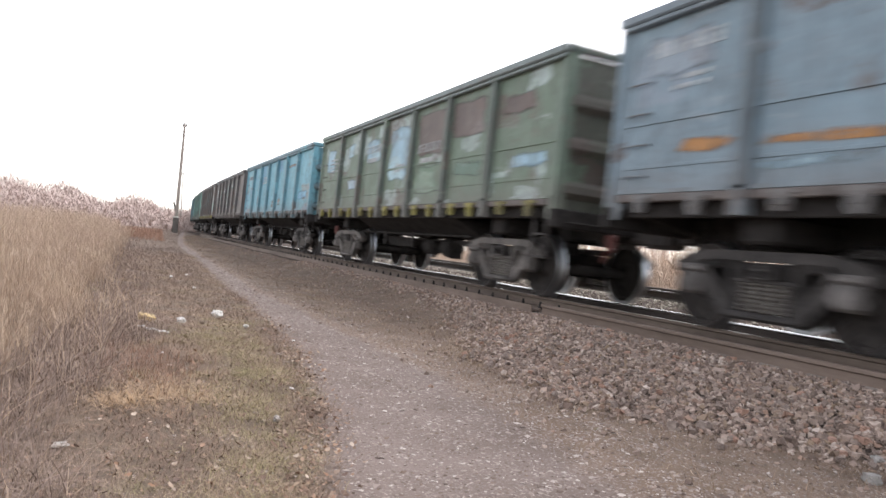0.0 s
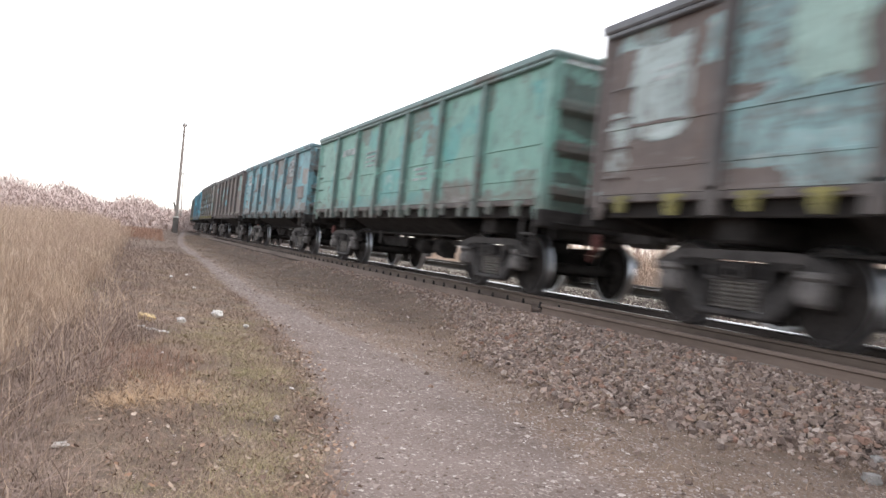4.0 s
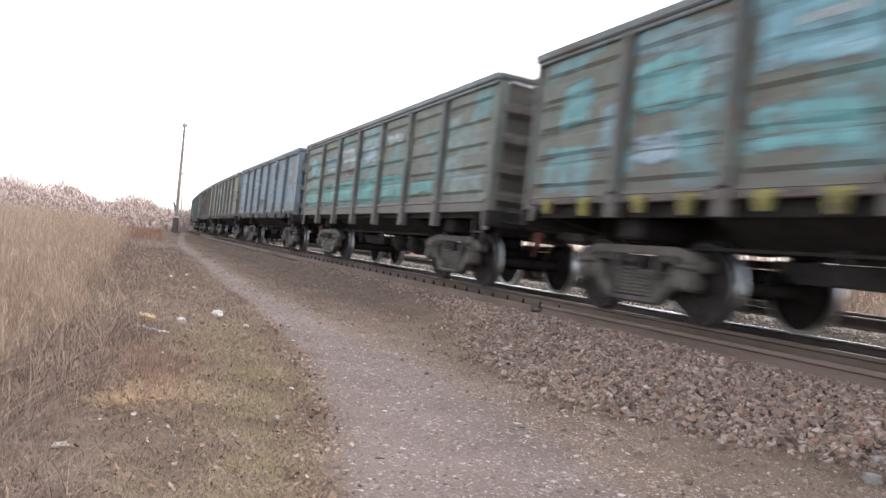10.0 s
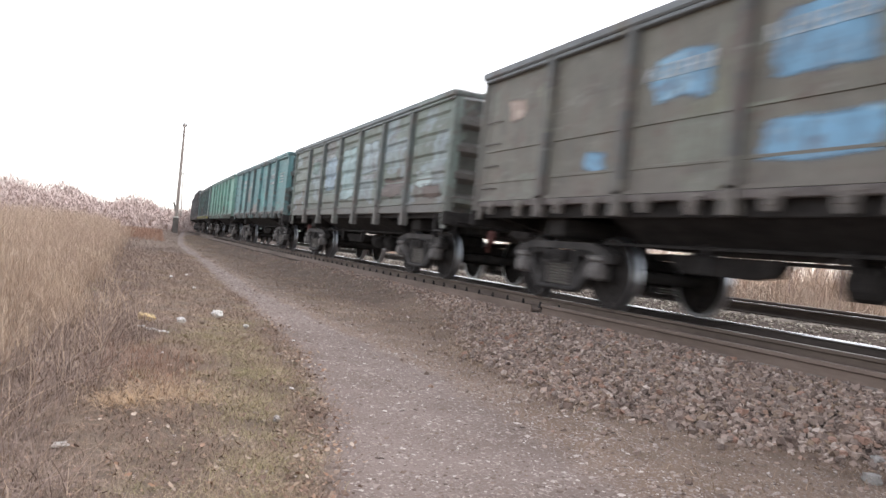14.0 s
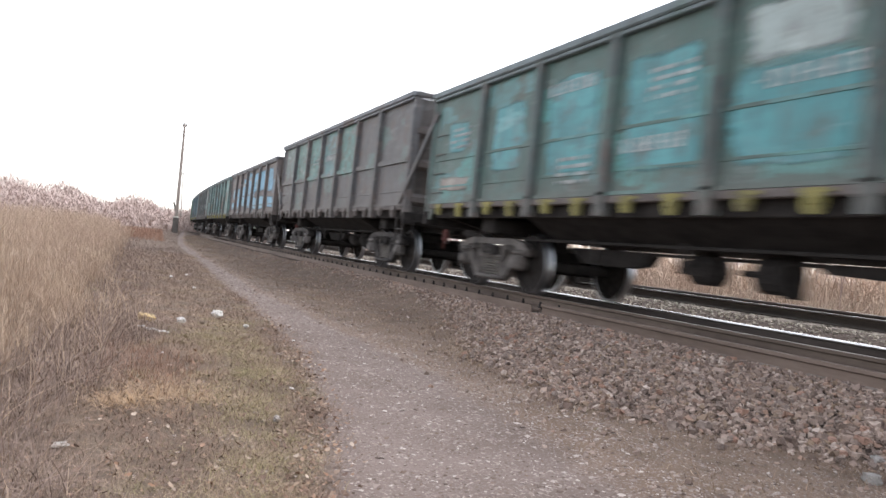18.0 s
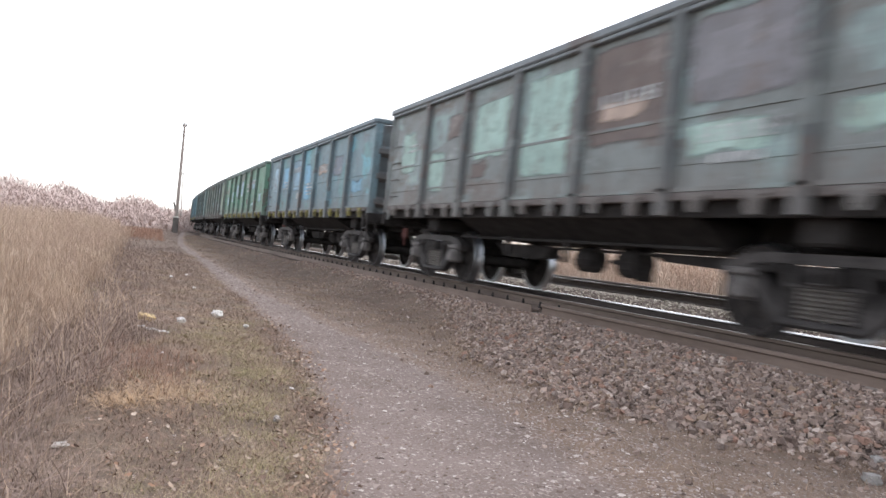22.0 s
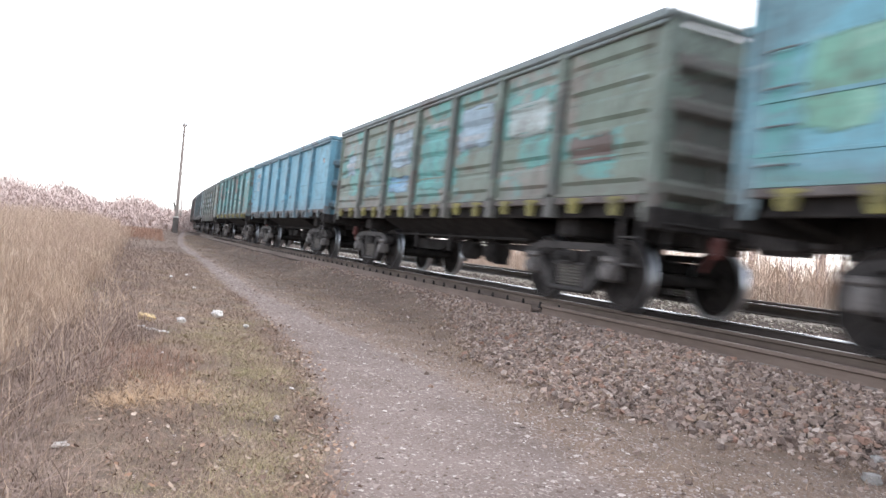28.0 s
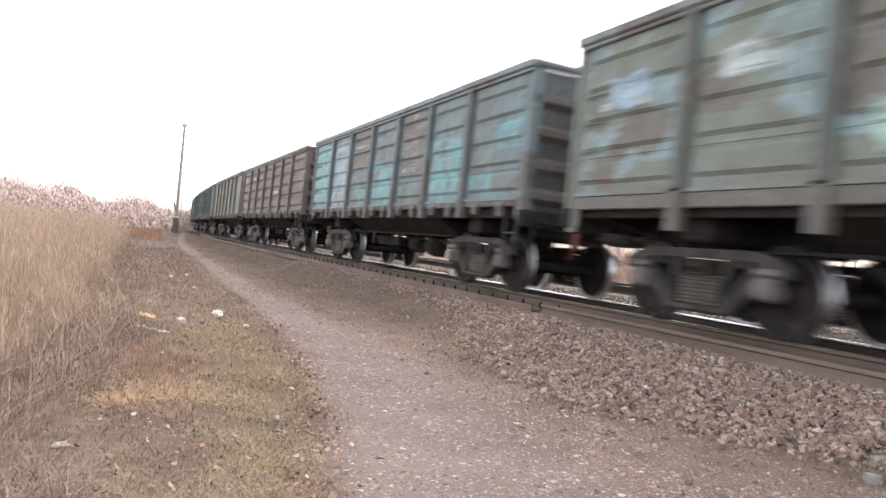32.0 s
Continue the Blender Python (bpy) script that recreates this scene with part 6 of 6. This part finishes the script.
v, f = ribbons(on_ground(x, y, -0.01), rng.uniform(0.10, 0.46, n) * np.interp(y, (2, 5), (0.65, 1)), rng.uniform(0.0022, 0.0052, n), rng.uniform(0.3, 2.2, n), 0.4, 4)
tagged(new("tangled_weeds", mass("tangled_weeds", v, f, GREY_WEED)), "tangled grey-brown dead weeds at the foot of the stand", "weeds", kind="stuff")
n = 19000
y = rng.uniform(9, 130, n)
x = weed_edge(np.minimum(y, 50)) - 0.6 - rng.random(n) ** 1.4 * (6 + 0.30 * y)
v, f = weed_patch(n, y, x, 0.5, 1.35, 0.0075, 0.16, 4)
tagged(new("far_weeds", mass("far_weeds", v, f, FAR_WEED)), "wide stand of dry weeds reaching into the field", "weeds", kind="stuff")

# low brown growth along the path towards the pole
n = 14000
y = rng.uniform(15, 85, n)
x = weed_edge(y) - 1.5 + rng.random(n) * (path_left(y) - weed_edge(y) + 1.5)
v, f = ribbons(on_ground(x, y, -0.01), rng.uniform(0.04, 0.16, n), rng.uniform(0.008, 0.018, n), rng.uniform(0.4, 1.6, n), 0.4, 2)
tagged(new("path_weeds", mass("path_weeds", v, f, BROWN_WEED)), "low brown weeds along the far path", "weeds", kind="stuff")

# the bank of dry grass behind the tracks
BACK_WEED = island_mat("bank_weed", [(0.56, 0.44, 0.35), (0.66, 0.54, 0.44), (0.60, 0.48, 0.385), (0.72, 0.60, 0.50), (0.52, 0.40, 0.32)], 0.9, 0.12, patch=(0.35, (0.44, 0.315, 0.245), 0.45, 0.65))
n = 26000
y = rng.uniform(-2, 75, n)
x = TRACK_X + 7.6 + rng.random(n) ** 1.3 * 13 + np.where(y > BEND_Y, (y - BEND_Y) ** 2 / (2 * BEND_R), 0)
v, f = weed_patch(n, y, x, 0.45, 1.35, 0.011, 0.6, 3)
tagged(new("back_weeds", mass("back_weeds", v, f, BACK_WEED)), "dry grass bank behind the second track", "weeds", kind="stuff")

n = 15000
y = rng.uniform(-5, 34, n)
x = TRACK_X + 10.5 + rng.random(n) * 7.5 + np.where(y > BEND_Y, (y - BEND_Y) ** 2 / (2 * BEND_R), 0)
v, f = ribbons(on_ground(x, y, -0.02), rng.uniform(1.1, 2.4, n), rng.uniform(0.02, 0.05, n), np.abs(rng.normal(0, 1.0, n)), 0.3, 3)
tagged(new("bank_reeds", mass("bank_reeds", v, f, BACK_WEED)), "tan reeds on the bank behind the tracks", "reeds", kind="stuff")

# long pale stalks that arch over by the camera
n = 560
y = 2.5 + 6.5 * rng.random(n)
x = weed_edge(y) + 0.40 - np.abs(rng.normal(0, 0.55, n))
v, f = ribbons(on_ground(x, y, -0.01), rng.uniform(0.35, 0.95, n) * np.interp(y, (2, 6), (0.6, 1)), rng.uniform(0.003, 0.0055, n), rng.uniform(0.3, 1.9, n), 0.42, 6)
tagged(new("arching_stalks", mass("arching_stalks", v, f, TALL_WEED)), "long pale arching grass stalks", "grass", kind="stuff")

# fallen leaves
LEAF = island_mat("fallen_leaf", [(0.34, 0.235, 0.165), (0.17, 0.10, 0.075), (0.44, 0.34, 0.26), (0.32, 0.18, 0.115), (0.26, 0.17, 0.125), (0.12, 0.075, 0.06), (0.56, 0.46, 0.38)], 0.75, 0.3)
n = 4600
y = 2.2 + 10 * rng.random(n) ** 1.5
x = np.where(rng.random(n) < 0.6, weed_edge(y) - 0.1 + rng.random(n) * (path_left(y) - weed_edge(y) + 0.15), path_left(y) + rng.normal(0.02, 0.09, n))
c = on_ground(x, y, 0.022)
a, s = rng.uniform(0, 2 * np.pi, n), 0.006 + 0.017 * rng.random(n) ** 2.6
d1 = np.stack([np.cos(a), np.sin(a), rng.normal(0, 0.35, n)], 1) * s[:, None]
d2 = np.stack([-np.sin(a), np.cos(a), rng.normal(0, 0.35, n)], 1) * s[:, None] * 0.62
cup = np.stack([np.zeros(n), np.zeros(n), s * rng.uniform(0.1, 0.5, n)], 1)
v = np.stack([c - d1 + cup, c - 0.3 * d1 - d2 + cup * 0.4, c + 0.5 * d1 - 0.7 * d2, c + d1 + cup, c + 0.5 * d1 + 0.7 * d2, c - 0.3 * d1 + d2 + cup * 0.4, c * 1.0], 1).reshape(-1, 3)
f = np.concatenate([np.arange(n)[:, None] * 7 + np.array([6, i, (i + 1) % 6]) for i in range(6)])
tagged(new("fallen_leaves", mass("fallen_leaves", v, f, LEAF)), "scattered dry fallen leaves on the verge", "leaves", kind="stuff")

# bare woods and scrub on the horizon, with haze put into the twig colour
TWIG = island_mat("haze_pale_twig", [(0.468, 0.373, 0.342), (0.513, 0.414, 0.378), (0.486, 0.387, 0.356), (0.432, 0.342, 0.315), (0.549, 0.446, 0.410)], 0.9, 0.1)


def bare_tree(x, y, tall, spread, twigs, thick):
    """A leafless tree: a tapered trunk, limbs, and a cloud of twigs with an uneven outline."""
    z = float(ground_z(x, y))
    pieces = [ribbons(np.array([[x, y, z - 0.2]] * 2), np.array([tall * 0.8] * 2), np.array([thick, thick]), np.array([0.05, 0.05]), 0.1, 3, np.array([0.0, 1.57]))]
    limbs = 14
    la = rng.uniform(0, 2 * np.pi, limbs)
    lz = rng.uniform(0.18, 0.75, limbs) * tall
    root = np.stack([np.full(limbs, x), np.full(limbs, y), z + lz], 1)
    reach = rng.uniform(0.25, 0.5, limbs) * tall
    lean = rng.uniform(0.3, 0.9, limbs) * spread
    limb = ribbons(root, reach, np.full(limbs, thick * 0.5), lean, 0.3, 3, la)
    pieces.append(limb)
    tips = limb[0].reshape(limbs, 8, 3)
    pick = rng.integers(0, limbs, twigs)
    q = rng.uniform(0.1, 1.0, twigs)[:, None]
    at = tips[pick, 0] * (1 - q) + tips[pick, 6] * q + rng.normal(0, 0.03 * tall, (twigs, 3))
    at[:, 2] = np.maximum(at[:, 2], z)
    pieces.append(ribbons(at, rng.uniform(0.08, 0.22, twigs) * tall, np.full(twigs, thick * 0.22), rng.uniform(0.2, 1.5, twigs), 0.3, 2))
    return pieces


woods = []
n = 120000
d = rng.uniform(85, 230, n)
b = -0.34 + rng.random(n) * 0.445
shape = 0.78 + 0.22 * np.sin(b * 31 + 1.0) * np.sin(b * 13) + 0.16 * np.sin(b * 83) + 0.10 * np.sin(b * 190 + d * 0.2)
tall = rng.uniform(0.25, 1.0, n) * shape * (d / 170) * np.interp(b, (-0.34, -0.12, -0.02, 0.05, 0.11), (9.7, 9.0, 8.3, 7.0, 5.9))
foot = on_ground(d * b, d, -0.2)
foot[:, 2] += tall * rng.random(n) ** 1.15 * 0.85
woods.append(ribbons(foot, rng.uniform(0.3, 1.1, n) * d / 150, 0.17 * d / 150 * rng.uniform(0.6, 1.5, n), rng.uniform(0.2, 1.5, n), 0.2, 1))
for k in range(16):
    d = rng.uniform(120, 200)
    woods += bare_tree(d * (-0.20 + 0.12 * rng.random()), d, rng.uniform(6.0, 8.6) * d / 170, 1.0, 260, 0.13)
for k in range(60):
    d = rng.uniform(60, 170)
    b = rng.uniform(-0.30, 0.055 - 1.6 / d)
    woods += bare_tree(d * b - 1.5, d, rng.uniform(1.8, 3.0) * (0.6 + d / 220), 1.2, 130, 0.07)
for k in range(40):
    d = rng.uniform(90, 260)
    b = rng.uniform(0.13, 1.6)
    woods += bare_tree(d * b + 20, d, rng.uniform(4, 7), 0.9, 110, 0.14)
for k in range(40):
    a, d = rng.uniform(1.2, 5.6), rng.uniform(90, 240)
    woods += bare_tree(d * math.sin(a) - 10, d * math.cos(a), rng.uniform(4, 7), 0.9, 60, 0.16) if abs(d * math.sin(a) - 17) > 25 else []
for k in range(130):
    d = rng.uniform(0, 95)
    woods += bare_tree(TRACK_X + rng.uniform(10.5, 24) + max(0, d - BEND_Y) ** 2 / (2 * BEND_R), d, rng.uniform(2.2, 4.2), 1.1, 190, 0.07)
for k in range(50):
    woods += bare_tree(TRACK_X + rng.uniform(10.5, 20), rng.uniform(-4, 16), rng.uniform(2.4, 4.0), 1.1, 190, 0.07)
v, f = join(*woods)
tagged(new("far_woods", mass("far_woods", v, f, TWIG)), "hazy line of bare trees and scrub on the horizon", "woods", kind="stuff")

# ---- poles ----
# weathered wood, with paleness from haze and sky light put into its colour
POLE_WOOD = plain("weathered_hazy_wood", (0.27, 0.235, 0.215), (0.42, 0.37, 0.335), 2.0, 0.9, 0.0, 0.15, 0.5, stretch=(6, 6, 0.5))
POLE_STUB = plain("dark_concrete_stub", (0.10, 0.09, 0.085), (0.18, 0.165, 0.155), 3.0, 0.9)
PALE_CAP = plain("whitewashed_concrete", (0.55, 0.53, 0.50), (0.72, 0.70, 0.67), 4.0, 0.9)


def utility_pole(x, y, tall, r, words, lean=0.0, arm=0.20):
    z = float(ground_z(x, y))
    pole = new("utility_pole")
    pole.matrix_basis = pose(x, y, z, 0, lean, 0)
    part("shaft", Geo().lathe([(0.35, r), (tall * 0.5, r * 0.80), (tall - 0.05, r * 0.56), (tall, r * 0.4)], "z", (0, 0, 0), 10).mesh("shaft", POLE_WOOD), pole)
    part("stub", Geo().soft(-r * 1.5, r * 1.2, -r * 1.3, r * 1.3, -0.5, 1.36, 0.03).mesh("stub", POLE_STUB), pole, "dark concrete ground stub")
    part("stub_cap", Geo().soft(-r * 1.65, r * 1.3, -r * 1.4, r * 1.4, 1.36, 1.50, 0.02).mesh("stub_cap", PALE_CAP), pole, "whitewashed band on top of the stub")
    part("brace", Geo().rod((-r * 1.9, 0, 2.75), (-r * 0.6, 0, 1.9), r * 0.4).mesh("brace", POLE_STUB), pole, "short bracket on the shaft")
    part("crossarm", Geo().soft(-arm, arm, -0.06, 0.06, tall - 0.32, tall - 0.2, 0.01).mesh("crossarm", POLE_WOOD), pole)
    for dx in (-arm * 0.8, arm * 0.8):
        part("insulator", Geo().lathe([(tall - 0.2, 0.03), (tall - 0.10, 0.06), (tall - 0.02, 0.045), (tall + 0.02, 0.01)], "z", (dx, 0, 0), 8).mesh("insulator", WHITE_MARK), pole)
    return tagged(pole, words, "utility pole", "poles along the railway")


utility_pole(4.70, 68.0, 9.86, 0.17, "tall weathered wooden utility pole on a concrete stub")
utility_pole(8.42, 112.0, 8.45, 0.10, "slender wooden utility pole farther along the path", -2.1)

# ---- litter on the verge ----
PLASTIC = plain("white_plastic", (0.66, 0.64, 0.61), (0.80, 0.78, 0.75), 14.0, 0.45, 0.0, 0.4, 0.3)
CARD = plain("yellow_card", (0.62, 0.42, 0.16), (0.76, 0.60, 0.32), 20.0, 0.7)


def crumple(name, x, y, size, material, words, category, n=2):
    bm = bmesh.new()
    bmesh.ops.create_icosphere(bm, subdivisions=n, radius=1.0)
    for q in bm.verts:
        d = 0.78 + 0.42 * noise.noise(q.co * 2.1 + Vector((x * 7, y * 5, 0)))
        q.co = Vector((q.co.x * size[0], q.co.y * size[1], q.co.z * size[2])) * d
    me = bpy.data.meshes.new(name)
    bm.to_mesh(me)
    bm.free()
    me.materials.append(material)
    ob = new(name, me)
    ob.matrix_basis = pose(x, y, float(ground_z(x, y)) + size[2] * 0.72 + 0.012, 0, 0, 40 * x + 13 * y)
    return tagged(ob, words, category)


crumple("plastic_bag", 1.19, 8.98, (0.085, 0.07, 0.062), PLASTIC, "crumpled white plastic bag lying on the grass", "litter", 3)
crumple("plastic_cup", 0.705, 8.10, (0.062, 0.05, 0.045), PLASTIC, "crushed white plastic cup on the grass", "litter", 3)
crumple("paper_scrap", 1.41, 8.22, (0.045, 0.03, 0.022), PLASTIC, "white paper scrap beside the path", "litter")
crumple("paper_scrap", 1.22, 5.02, (0.032, 0.016, 0.009), PLASTIC, "white paper scrap at the edge of the path", "litter")
crumple("paper_scrap", 1.76, 7.37, (0.020, 0.016, 0.012), PLASTIC, "small white paper scrap on the path", "litter")
crumple("paper_scrap", 0.41, 6.10, (0.022, 0.014, 0.010), PLASTIC, "small white paper scrap in the grass", "litter")
crumple("paper_scrap", 1.05, 15.2, (0.05, 0.04, 0.03), PLASTIC, "white paper scrap in dead grass", "litter")
crumple("paper_scrap", 1.45, 16.4, (0.05, 0.04, 0.03), PLASTIC, "white paper scrap by the path", "litter")
crumple("paper_scrap", 1.30, 13.1, (0.045, 0.03, 0.025), PLASTIC, "white paper scrap in dead grass", "litter")
card = tagged(new("carton", Geo().soft(-0.085, 0.085, -0.045, 0.045, -0.028, 0.028, 0.006).mesh("carton", CARD)), "flattened yellow-orange carton in the grass", "litter")
card.matrix_basis = pose(0.345, 7.86, float(ground_z(0.345, 7.86)) + 0.055, 14, 12, 20)
film = Geo()
for k in range(9):
    q = k / 9
    film.soft(-0.15 + q * 0.3, -0.115 + q * 0.3, -0.02 - 0.012 * math.sin(k * 2.1), 0.018 + 0.010 * math.sin(k * 1.3), 0.008 * math.sin(k * 1.9), 0.012 + 0.008 * math.sin(k * 1.9), 0.003)
strip = tagged(new("plastic_strip", film.mesh("plastic_strip", PLASTIC)), "torn strip of white plastic film in the grass", "litter")
strip.matrix_basis = pose(0.385, 7.23, float(ground_z(0.385, 7.23)) + 0.03, 0, 8, -22)

DULL_FILM = plain("dusty_film", (0.30, 0.27, 0.245), (0.46, 0.42, 0.385), 16.0, 0.5, 0.0, 0.4, 0.3)
crumple("plastic_bottle", 0.925, 4.10, (0.036, 0.026, 0.024), DULL_FILM, "small crushed clear-white plastic bottle in the grass", "litter", 3)
crumple("paper_scrap", -0.15, 3.55, (0.05, 0.035, 0.014), DULL_FILM, "torn pale wrapper caught in dead weeds", "litter", 3)

# broken bricks and larger stones at the toe of the bed
BRICK = plain("broken_brick", (0.30, 0.185, 0.145), (0.44, 0.29, 0.23), 22.0, 0.9, 0.0, 0.2, 0.5)
GREY_STONE = plain("pale_grey_stone", (0.24, 0.225, 0.21), (0.42, 0.40, 0.385), 12.0, 0.85, 0.0, 0.3, 0.5)


def broken_piece(name, x, y, size, turn, material, words, category, seed):
    """A brick or stone with chipped corners."""
    rnd = random.Random(seed)
    bm = bmesh.new()
    bmesh.ops.create_cube(bm, size=2.0)
    bmesh.ops.subdivide_edges(bm, edges=bm.edges[:], cuts=2, use_grid_fill=True)
    for q in bm.verts:
        worn = 1.0 - 0.13 * (max(0.0, abs(q.co.x) + abs(q.co.y) + abs(q.co.z) - 2.2)) - rnd.uniform(0, 0.22)
        q.co = Vector((q.co.x * size[0] * worn, q.co.y * size[1] * worn, q.co.z * size[2] * worn))
    me = bpy.data.meshes.new(name)
    bm.to_mesh(me)
    bm.free()
    me.materials.append(material)
    ob = new(name, me)
    ob.matrix_basis = pose(x, y, float(ground_z(x, y)) + size[2] * 0.6 + 0.004, rnd.uniform(-9, 9), rnd.uniform(-9, 9), turn)
    return tagged(ob, words, category, "broken bricks in the ballast" if category == "brick" else "")


for k, (x, y, a, b, c, turn) in enumerate(((4.19, 2.95, .055, .032, .022, 62), (4.28, 3.09, .05, .034, .026, 48), (4.44, 2.99, .06, .045, .034, 75), (4.57, 3.07, .055, .04, .03, 30),
                                           (4.93, 3.22, .045, .035, .03, 20), (3.72, 3.36, .055, .03, .022, 70), (4.10, 3.54, .035, .025, .02, 65), (4.49, 4.06, .05, .03, .024, 70), (4.44, 4.15, .035, .026, .02, 40))):
    broken_piece("brick_fragment", x, y, (a * 0.8, b * 0.8, c * 0.75), turn, BRICK, "broken orange-red brick piece lying in the ballast", "brick", k)
for k, (x, y, a, b, c, turn) in enumerate(((4.01, 2.63, .06, .045, .03, 50), (4.31, 2.80, .045, .03, .022, 60), (3.52, 3.70, .042, .036, .03, 30), (3.69, 3.59, .045, .04, .036, 10), (3.53, 3.28, .03, .022, .018, 0))):
    broken_piece("loose_stone", x, y, (a, b, c), turn, GREY_STONE if k < 2 else STONE_MAT, "large loose grey stone at the foot of the ballast", "stone", 40 + k)


# ---- what moves: every wagon along the track, every wheelset on its wagon ----
def motions():
    roll = [(k / FPS, -math.degrees(travelled(k / FPS)) / WHEEL_R) for k in range(int(SECONDS * FPS) + 1)]
    turning = {}
    for n, wagon in enumerate(wagons):
        start = FIRST_S + n * PITCH
        walk(wagon, [(t, wagon_pose(start - travelled(t))) for t in [0.5 * k for k in range(65)]])
        for ob in wagon.children:
            if ob.name.split(".")[0] != "wheelset":
                continue
            y = round(ob.location.y, 2)
            if y not in turning:
                walk(ob, [(t, pose(0, y, WHEEL_R, -a)) for t, a in roll])
                turning[y] = ob
            else:
                ob.rotation_mode = "QUATERNION"
                keys, known = ob.animation_data_create(), turning[y].animation_data
                keys.action, keys.action_slot = known.action, known.action_slot


FIRST_S = 0.733
motions()
